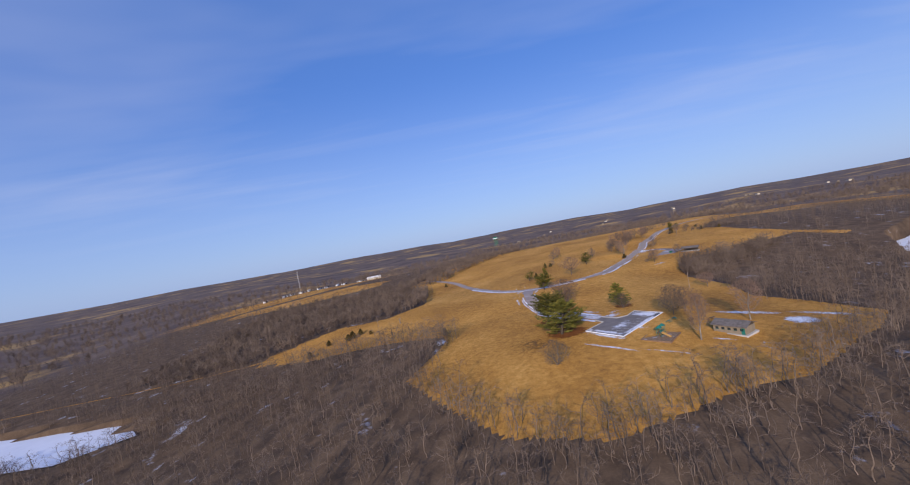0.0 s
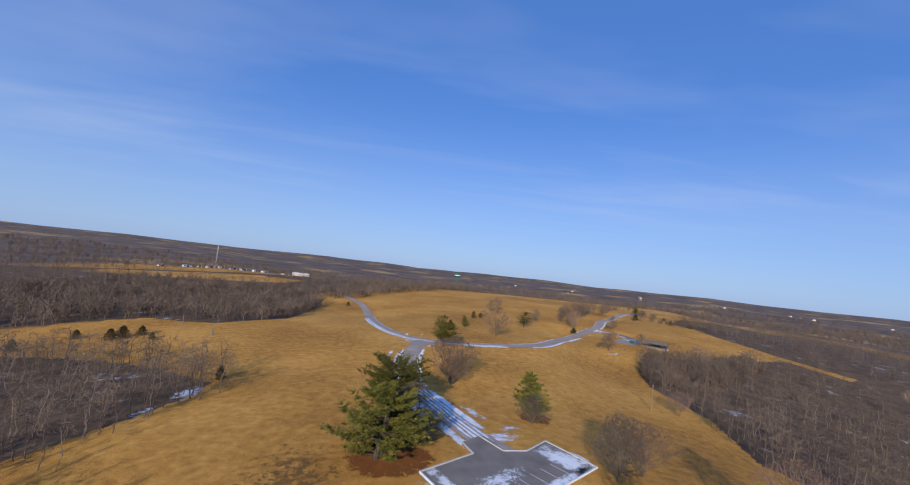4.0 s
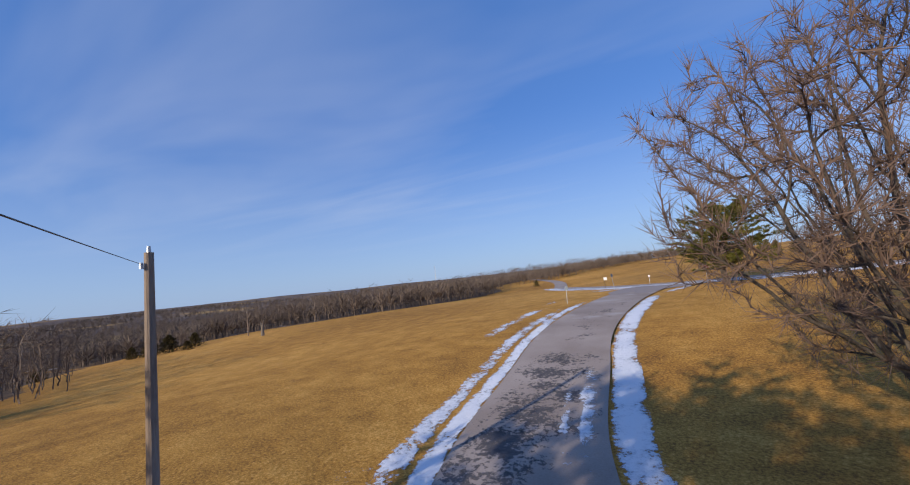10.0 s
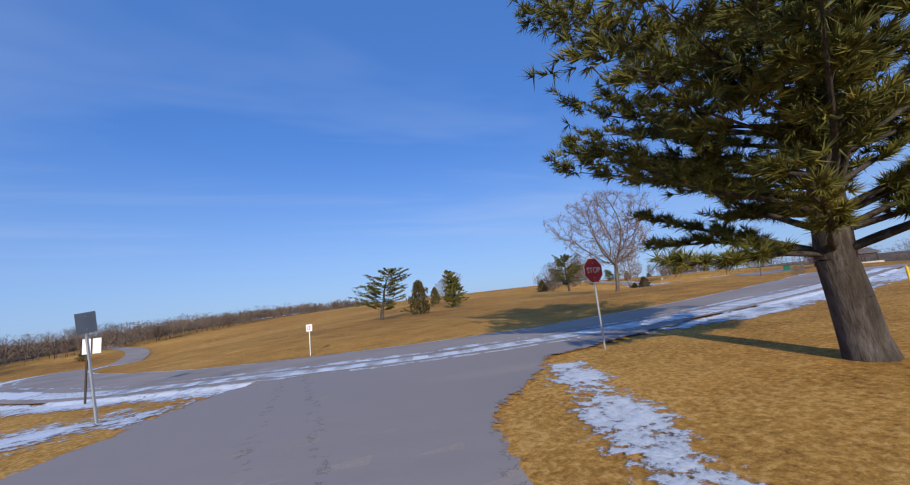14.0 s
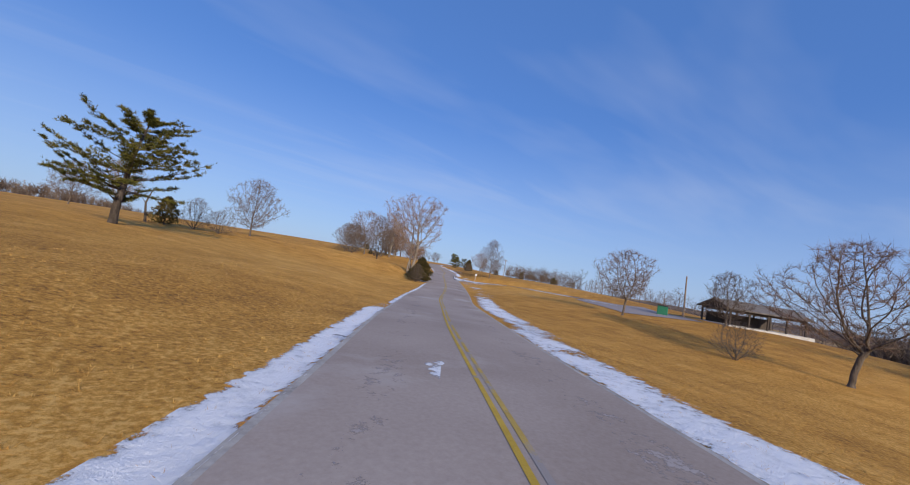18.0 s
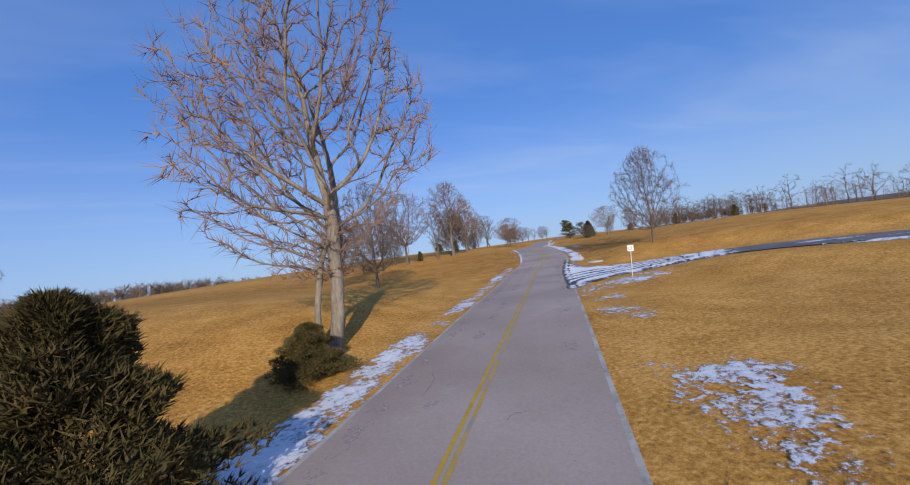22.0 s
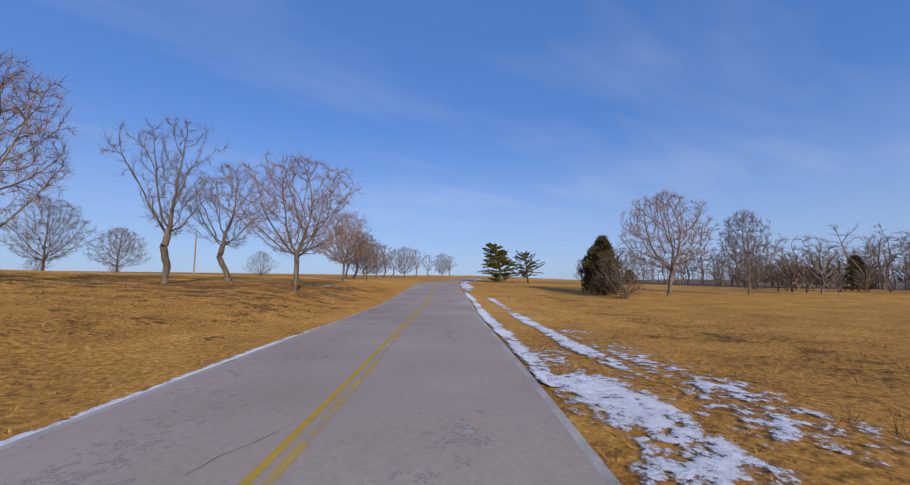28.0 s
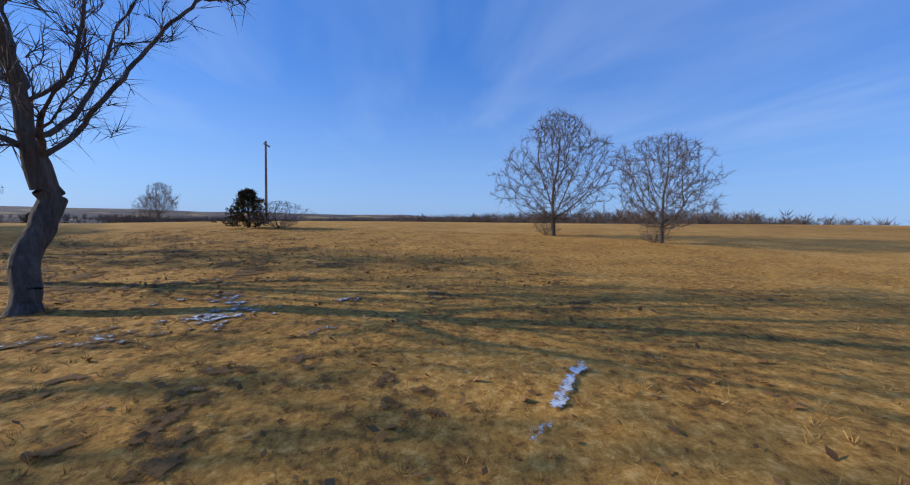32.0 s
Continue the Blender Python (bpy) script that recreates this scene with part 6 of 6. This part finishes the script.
def shelter(x, y, turn, length, width, wall, eave, ridge, closed, words_):
    t = thing("park_shelter", x, y, turn, words_, "shelter", z=ground_at(x, y))
    part("floor_slab", block(length + 1.4, width + 1.4, 0.9, 0, 0, -0.75, bevel=0.03), M_CONCRETE, t)
    over = 0.6
    for s in (-1, 1):
        bm = bmesh.new()
        quad = [(-length / 2 - over, s * (width / 2 + over), eave), (length / 2 + over, s * (width / 2 + over), eave), (length / 2 + over, 0, ridge), (-length / 2 - over, 0, ridge)]
        topv = [bm.verts.new((a, b_, c + 0.15)) for a, b_, c in quad]
        low = [bm.verts.new(q) for q in quad]
        bm.faces.new(topv)
        bm.faces.new(low[::-1])
        for i in range(4):
            bm.faces.new((topv[i], low[i], low[(i + 1) % 4], topv[(i + 1) % 4]))
        bmesh.ops.recalc_face_normals(bm, faces=bm.faces[:])
        part("roof", bm, M_SHINGLE, t)
    for s in (-1, 1):
        part("gable", prism([(-width / 2, eave), (width / 2, eave), (0, ridge - 0.05)], 0.12, -0.06), M_DARKWOOD, t).matrix_local = pose(s * length / 2, 0, 0, 0, 0, 90)
    if closed:
        part("wall", block(length, 0.2, eave - 0.15, 0, width / 2 - 0.1, 0.15), wall, t)
        part("wall", block(length, 0.2, eave - 0.15, 0, -width / 2 + 0.1, 0.15), wall, t)
        for s in (-1, 1):
            part("wall", block(0.2, width - 0.4, eave - 0.15, s * (length / 2 - 0.1), 0, 0.15), wall, t)
        for k in range(5):
            w = part("window", block(0.9, 0.06, 0.8, -length * 0.38 + k * length * 0.19, -width / 2 - 0.005, 1.25), M_GLASS, t, "dark window opening")
            part("sill", block(1.02, 0.05, 0.08, -length * 0.38 + k * length * 0.19, -width / 2 - 0.01, 1.2), M_TEAL, w)
        part("door", block(1.0, 0.06, 2.05, length * 0.42, -width / 2 - 0.005, 0.15), M_TEAL, t, "teal door")
    else:
        for k in range(5):
            for s in (-1, 1):
                part("post", block(0.2, 0.2, eave - 0.1, -length / 2 + length / 4 * k, s * (width / 2 - 0.1), 0.15), M_DARKWOOD, t)
        part("beam", block(length, 0.15, 0.3, 0, width / 2 - 0.1, eave - 0.3), M_DARKWOOD, t)
        part("beam", block(length, 0.15, 0.3, 0, -width / 2 + 0.1, eave - 0.3), M_DARKWOOD, t)
        part("back_wall", block(length * 0.9, 0.12, 1.6, 0, width / 2 - 0.3, 0.15), M_DARKWOOD, t)


shelter(86.0, 124.0, -61, 9.5, 6.0, M_WALL, 2.6, 3.9, True, "low tan park building with a brown shingle roof")
shelter(186.5, 303.0, -40, 11.0, 6.5, M_DARKWOOD, 2.4, 3.7, False, "open dark timber picnic shelter")
t = thing("waste_bin", 175.5, 311.5, 20, "green metal waste container beside the lower lot", "bin")
part("body", block(1.9, 1.4, 1.3, bevel=0.05), M_GREENSTEEL, t)
part("lid", block(1.95, 1.45, 0.12, 0, 0, 1.3, tilt=4), M_BLACK, t)

LOWER = [(187.5, 330), (192.5, 322), (175, 306), (163.5, 311.5), (177, 327)]
draped("parking_lot", LOWER, 0.06, M_ASPHFILM, "grey asphalt lower parking lot", "parking lot", 0.6)

# ---- far things ----
def hall(x, y, turn, length, width, tall, mat, roofmat, words_, name="building"):
    t = thing(name, x, y, turn, words_, "building")
    part("wall", block(length, width, tall + 2, 0, 0, -2), mat, t)
    for s in (-1, 1):
        bm = bmesh.new()
        quad = [(-length / 2 - 0.4, s * (width / 2 + 0.4), tall), (length / 2 + 0.4, s * (width / 2 + 0.4), tall), (length / 2 + 0.4, 0, tall + width * 0.18), (-length / 2 - 0.4, 0, tall + width * 0.18)]
        vs = [bm.verts.new((a, b_, c + 0.1)) for a, b_, c in quad] + [bm.verts.new(q) for q in quad]
        bm.faces.new(vs[:4])
        bm.faces.new(vs[4:][::-1])
        for i in range(4):
            bm.faces.new((vs[i], vs[4 + i], vs[4 + (i + 1) % 4], vs[(i + 1) % 4]))
        bmesh.ops.recalc_face_normals(bm, faces=bm.faces[:])
        part("roof", bm, roofmat, t)
    for s in (-1, 1):
        part("gable", prism([(-width / 2, tall), (width / 2, tall), (0, tall + width * 0.18)], 0.1, 0), mat, t).matrix_local = pose(s * (length / 2 - 0.05), 0, 0, 0, 0, 90)
    part("door", block(3.5, 0.1, 3.2, length * 0.2, -width / 2 - 0.02, 0), M_DARKWOOD, t)
    for k in (-0.35, -0.15, 0.38):
        part("window", block(1.4, 0.1, 1.2, length * k, -width / 2 - 0.02, 1.2), M_GLASS, t)


hall(-163, 749, 10, 26, 12, 5.0, M_CREAM, M_WHITE, "cream metal hall among far fields")
for k in range(16):
    x, y = -185 - 11 * k + (k % 3) * 6, 742 - 3.5 * k + (k * 7 % 5) * 7
    hall(x, y, 20 + (k * 41) % 70, 8 + k % 3 * 2, 3.2, 2.6, M_WHITE, M_WHITE if k % 2 else M_SHINGLE, "small white cabin in the far campground", "cabin")
for k in range(22):
    x, y = 260 + 62 * k + (k * 37 % 50), 1500 + (k * 113 % 420) - 26 * k
    hall(x, y, (k * 29) % 90, 12, 8, 3.4, M_WALL if k % 3 else M_CREAM, M_SHINGLE, "far house on the horizon", "house")

t = thing("radio_mast", -335, 812, 0, "thin lattice radio mast above the far woods", "mast")
for a in range(3):
    part("leg", rod(0.16, 0.12, 44, 0.7 * math.cos(a * 2.094), 0.7 * math.sin(a * 2.094), 0, 5), M_STEEL, t)
for k in range(14):
    part("brace", block(1.3, 0.12, 0.12, 0, 0, 2 + 3 * k, k * 60), M_STEEL, t)

t = thing("water_tower", 173, 1519, 0, "green and white water tower on the horizon", "water tower", z=-27)
bm = bmesh.new()
bmesh.ops.create_uvsphere(bm, u_segments=24, v_segments=12, radius=11, matrix=Matrix.Translation((0, 0, 40)) @ Matrix.Diagonal((1, 1, 0.55, 1)))
part("tank", bm, M_GREENSTEEL, t)
part("band", rod(11.1, 11.1, 2.6, 0, 0, 38, 24), M_WHITE, t, "white band round the tank")
for a in range(6):
    part("leg", rod(0.4, 0.35, 38, 8.5 * math.cos(a * 1.047), 8.5 * math.sin(a * 1.047), 0, 8), M_GREENSTEEL, t)
part("riser", rod(1.0, 1.0, 38, 0, 0, 0, 12), M_GREENSTEEL, t)


# ---- grass tufts, weeds and leaves beside the low way ----
def tufts(name, x, y, stalks, low, high, spread, mat, label, seed, width=0.0042):
    rng = np.random.RandomState(seed)
    n = len(x)
    z = on_ground(x, y)
    size = rng.uniform(low, high, n)
    base = np.repeat(np.c_[x, y, z - 0.01], stalks, 0)
    s = np.repeat(size, stalks)[:, None]
    out = rng.normal(size=(n * stalks, 3)) * np.array([1, 1, 0.15])
    root = base + out * s * 0.22
    tip = root + np.c_[out[:, :2] * spread, np.ones(n * stalks)] * s * rng.uniform(0.5, 1.0, (n * stalks, 1))
    v, f = blades(np.c_[root, tip], np.full(n * stalks, width) * rng.uniform(0.6, 1.5, n * stalks))
    tagged(mesh_object(name, v, f, mat), label, "grass", kind="stuff")


def beside(count, a, b, o0, o1, seed, sides=(-1, 1)):
    rng = np.random.RandomState(seed)
    s = rng.uniform(nearest(MAIN, *a), nearest(MAIN, *b), count)
    o = (o0 + (o1 - o0) * rng.uniform(0, 1, count) ** 1.5) * rng.choice(sides, count)
    p, _ = along(MAIN, MZ, s, o)
    keep = (edge_distance(APRON, p[:, 0], p[:, 1]) > 0.3) & ~inside(APRON, p[:, 0], p[:, 1])
    return p[keep, 0], p[keep, 1]


x, y = beside(17000, (92, 264), (150, 333), 3.25, 13, 501)
tufts("dry_grass", x, y, 7, 0.03, 0.095, 0.6, M_STRAW, "short dry straw-coloured grass tufts beside the road", 511)
x, y = beside(17000, (150, 333), (240, 457), 3.25, 13, 502)
tufts("dry_grass", x, y, 7, 0.03, 0.095, 0.6, M_STRAW, "short dry straw-coloured grass tufts beside the road", 512)
x, y = beside(2600, (180, 371), (236, 452), 6.5, 15, 503, (1,))
tufts("tall_weeds", x, y, 9, 0.12, 0.30, 0.5, M_WEED, "taller brown weeds on the road bank", 513, 0.005)
rng_g = np.random.RandomState(504)
a, r = rng_g.uniform(0, 6.283, 22000), 26 * np.sqrt(rng_g.uniform(0, 1, 22000))
x, y = 226 + r * np.cos(a), 463 + r * np.sin(a)
side, away, _ = main_side(x, y)
x, y = x[(away > 3.2) & (side < 0)], y[(away > 3.2) & (side < 0)]
tufts("dry_grass", x, y, 7, 0.05, 0.13, 0.7, M_STRAW, "matted dry grass under the roadside trees", 514)
tufts("dry_grass", x[::9], y[::9], 9, 0.06, 0.15, 0.6, M_WEED, "brown weed clumps under the roadside trees", 515)
rng_g = np.random.RandomState(505)
a, r = rng_g.uniform(0, 6.283, 5200), 20 * np.sqrt(rng_g.uniform(0, 1, 5200))
lx, ly = 224 + r * np.cos(a), 456 + r * np.sin(a)
side, away, _ = main_side(lx, ly)
lx, ly = lx[(away > 3.3) & (side < 0)], ly[(away > 3.3) & (side < 0)]
lz = on_ground(lx, ly) + 0.03
lean_ = rng_g.normal(size=(len(lx), 3)) * 0.35 + np.array([0, 0, 1])
u = np.cross(lean_, rng_g.normal(size=(len(lx), 3)))
u /= np.linalg.norm(u, axis=1)[:, None]
w = np.cross(lean_, u)
w /= np.linalg.norm(w, axis=1)[:, None]
size = rng_g.uniform(0.035, 0.075, len(lx))[:, None]
c = np.c_[lx, ly, lz]
v = np.stack([c - u * size, c + w * size * 0.6, c + u * size, c - w * size * 0.6], 1).reshape(-1, 3)
tagged(mesh_object("fallen_leaves", v, np.arange(len(v)).reshape(-1, 4), M_FALLEN), "fallen brown oak leaves in the grass", "leaves", kind="stuff")


# brown leaf litter and matted weeds under the roadside trees, tree shade painted in
M_LEAFSHADEFILM = film_of("leaf_litter_shade_film", ((0.15, 0.082, 0.032, 1), (0.23, 0.128, 0.046, 1)))
gx, gy = np.arange(196, 243, 0.8), np.arange(434, 482, 0.8)
X, Y = [q.ravel() for q in np.meshgrid(gx, gy, indexing="ij")]
side, away, _ = main_side(X, Y)
r = np.hypot((X - 220) / 22, (Y - 456) / 20)
cover = np.clip(1.0 - r, -1, 1) * 0.5 - 0.36 - np.clip(5.0 - away, 0, 9) * 0.5
cover = np.where(side < 0, cover, -2.0)
sheet("leaf_litter", np.c_[X, Y], on_ground(X, Y) + 0.02, cover, (len(gx), len(gy)), M_LEAFSHADEFILM, "brown leaf litter in the grass, with tree shade in its colour", "leaf litter")
snow_patch(24, 148, 13, 17, 0.42, 345, 20, 0.02, 0.8, 3.0, M_LEAFSHADEFILM, "dark brown weed stubble matted in the meadow", "leaf litter", "leaf_litter")
# more leaves, also painting the trees' shade over the near ground
snow_patch(229.5, 459.5, 9, 7, 0.42, 346, 30, 0.02, 0.4, 2.2, M_LEAFSHADEFILM, "brown leaves in the roadside grass, with tree shade in their colour", "leaf litter", "leaf_litter")
# rough brown growth on the bank right of the road
ss, oo = np.arange(nearest(MAIN, 186, 379), nearest(MAIN, 240, 457), 1.0), np.arange(6.5, 17, 0.7)
S, Of = [q.ravel() for q in np.meshgrid(ss, oo, indexing="ij")]
q, _ = along(MAIN, MZ, S, Of)
cover = -0.12 - np.abs(Of - 11.5) / 5 * 0.5
sheet("leaf_litter", q, on_ground(q[:, 0], q[:, 1]) + 0.02, cover, (len(ss), len(oo)), M_LEAFSHADEFILM, "rough brown weeds matted on the road bank", "leaf litter")



# ---- woods ----
def wood_template(seed, fine=False):
    """One leafless woodland tree one unit high: a tapered trunk, limbs and a haze of twigs, kept light."""
    rng = np.random.RandomState(seed)
    stem = [np.array([0, 0, -0.03])]
    for _ in range(6):
        stem.append(stem[-1] + np.array([rng.normal() * 0.012, rng.normal() * 0.012, 0.058]))
    pts, par = colonise(rng, stem, list(range(-1, 6)), crown_food(rng, 40 if fine else 26, 0.22, 0.34, 0.6, 1, 0.0), 0.066 if fine else 0.085, 0.085 if fine else 0.11, 0.5, 0.08, 0.07)
    n = len(pts)
    load = np.ones(n)
    for i in range(n - 1, 0, -1):
        load[par[i]] += load[i]
    child = np.arange(1, n)
    rr = 0.0018 * load[child] ** 0.47
    segs = np.c_[pts[par[child]], pts[child], rr, rr * 0.9]
    thin = load[child] < (5 if fine else 9)
    hair = []
    for s in segs[thin]:
        d = s[3:6] - s[:3]
        for _ in range(8 if fine else 4):
            q = s[:3] + d * rng.uniform(0.0, 1)
            hair.append((*q, *(q + d * (0.8 if fine else 0.9) + rng.normal(size=3) * (0.035 if fine else 0.05) + np.array([0, 0, 0.02]))))
    parts = [tubes(segs[~thin], 3), blades(segs[thin], np.full(thin.sum(), 0.0034 if fine else 0.0045)), blades(hair, np.full(len(hair), 0.0020 if fine else 0.0028))]
    v, f = merge(parts)
    tris = []
    for q in f:
        tris += [q[:3], [q[0], q[2], q[3]]] if len(q) == 4 else [q]
    return v / v[:, 2].max(), np.array(tris)


def far_template(seed):
    """A light crown of crossing twigs on a stem, for woods that stay far off."""
    rng = np.random.RandomState(seed)
    rays = [(0, 0, -0.03, 0.01, 0, 0.6)]
    for _ in range(44):
        a, h, r = rng.uniform(0, 6.283), rng.uniform(0.2, 0.72), rng.uniform(0.08, 0.30)
        p = np.array([math.cos(a) * r * 0.35, math.sin(a) * r * 0.35, h])
        rays.append((*p, *(p + np.array([math.cos(a) * r, math.sin(a) * r, rng.uniform(0.14, 0.34)]))))
    v, f = blades(rays, np.r_[0.022, rng.uniform(0.009, 0.02, 44)])
    return v / v[:, 2].max(), f


TEMPLATES = [wood_template(s) for s in (51, 52, 53, 54, 55)]
FINE_TEMPLATES = [wood_template(s, True) for s in (56, 57, 58, 59)]
FAR_TEMPLATES = [far_template(s) for s in (81, 82, 83, 84, 85, 86)]


def woodland(name, poly, count, low, high, seed, label, near_part=None, shapes=TEMPLATES, fringe=0):
    rng = np.random.RandomState(seed)
    p = np.array(poly)
    xs, ys = rng.uniform(p[:, 0].min(), p[:, 0].max(), count * 14), rng.uniform(p[:, 1].min(), p[:, 1].max(), count * 14)
    ok = inside(poly, xs, ys) & ~inside(RIVER, xs, ys) & ~inside(LAKE, xs, ys) & ~inside(FIELD, xs, ys)
    if near_part:
        ok &= (xs > near_part[0]) & (xs < near_part[1]) & (ys > near_part[2]) & (ys < near_part[3])
    xs, ys = xs[ok][:count], ys[ok][:count]
    if fringe:
        step = rng.randint(0, len(p), fringe * 3)
        k = rng.uniform(0, 1, fringe * 3)
        ex = p[step, 0] + (np.roll(p, -1, 0)[step, 0] - p[step, 0]) * k + rng.normal(size=len(k)) * 3.5
        ey = p[step, 1] + (np.roll(p, -1, 0)[step, 1] - p[step, 1]) * k + rng.normal(size=len(k)) * 3.5
        ok = ~inside(RIVER, ex, ey) & ~inside(LAKE, ex, ey)
        if near_part:
            ok &= (ex > near_part[0]) & (ex < near_part[1]) & (ey > near_part[2]) & (ey < near_part[3])
        xs, ys = np.r_[xs, ex[ok][:fringe]], np.r_[ys, ey[ok][:fringe]]
    zs = on_ground(xs, ys)
    vs, fs, n = [], [], 0
    for x, y, z in zip(xs, ys, zs):
        tv, tf = shapes[rng.randint(len(shapes))]
        a, s, w = rng.uniform(0, 6.283), rng.uniform(low, high), rng.uniform(0.9, 1.35)
        c, sn = math.cos(a) * s * w, math.sin(a) * s * w
        vs.append(np.c_[tv[:, 0] * c - tv[:, 1] * sn + x, tv[:, 0] * sn + tv[:, 1] * c + y, tv[:, 2] * s + z])
        fs.append(tf + n)
        n += len(tv)
    ob = mesh_object(name, np.vstack(vs), np.vstack(fs), M_WOODTREE)
    return tagged(ob, label, "woods", kind="stuff")


woodland("woods", WOODS["south"], 2600, 6, 12, 61, "leafless grey-brown woods below the meadow", (-230, 270, 45, 225), fringe=420)
woodland("woods", WOODS["south"], 480, 5, 9.5, 66, "thin leafless woods between the road and the lake", (110, 320, 225, 330), FINE_TEMPLATES)
woodland("woods", WOODS["south"], 700, 7, 11, 65, "leafless woods beyond the river arm", (-380, -60, 150, 260))
woodland("woods", WOODS["west"], 1500, 7, 12, 62, "leafless woods in the valley", fringe=120)
woodland("woods", WOODS["east"], 560, 7, 12, 63, "leafless woods by the lake", None, FINE_TEMPLATES)
woodland("woods", WOODS["north"], 900, 8, 13, 64, "far leafless woods on the horizon", None, FAR_TEMPLATES)
woodland("woods", WOODS["west"], 1500, 6, 10, 60, "leafless underwood in the valley", (-230, 0, 240, 470), FAR_TEMPLATES)
woodland("woods", [(-70, 425), (-20, 425), (20, 500), (90, 590), (130, 640), (60, 660), (-30, 560)], 900, 4, 9, 67, "leafless woods beyond the open field", None, FAR_TEMPLATES)
FOOT = [(141, 238), (151, 262), (166, 281), (200, 283), (240, 300), (248, 290), (205, 262), (165, 236)]
woodland("woods", FOOT, 130, 7, 11, 68, "leafless woods at the foot of the slope", None, FINE_TEMPLATES)
woodland("woods", FOOT, 700, 2, 6, 75, "dense leafless brush at the foot of the slope", None, FAR_TEMPLATES)
BANK = [(268, 432), (286, 410), (330, 420), (330, 462), (292, 446)]
woodland("woods", BANK, 70, 6, 10, 69, "leafless trees at the top of the road bank", None, FINE_TEMPLATES)
woodland("woods", BANK, 130, 2, 5, 76, "dense leafless brush at the top of the road bank", None, FAR_TEMPLATES)
FAR_WOODS = [
    [(-1500, 620), (-430, 560), (-260, 620), (-150, 820), (-320, 1000), (-900, 1150), (-1500, 1000)],
    [(-260, 820), (60, 740), (640, 880), (900, 760), (1250, 900), (900, 1250), (100, 1300), (-250, 1100)],
    [(640, 420), (1300, 560), (1300, 860), (640, 860)],
    [(-1300, 180), (-430, 220), (-430, 540), (-1300, 600)],
    [(-1200, -150), (-400, -140), (-430, 160), (-1200, 120)],
]
for k, poly in enumerate(FAR_WOODS):
    woodland("woods", poly, (1300, 1500, 700, 1100, 600)[k], 9, 16, 70 + k, "far leafless woods across the rolling country", None, FAR_TEMPLATES)
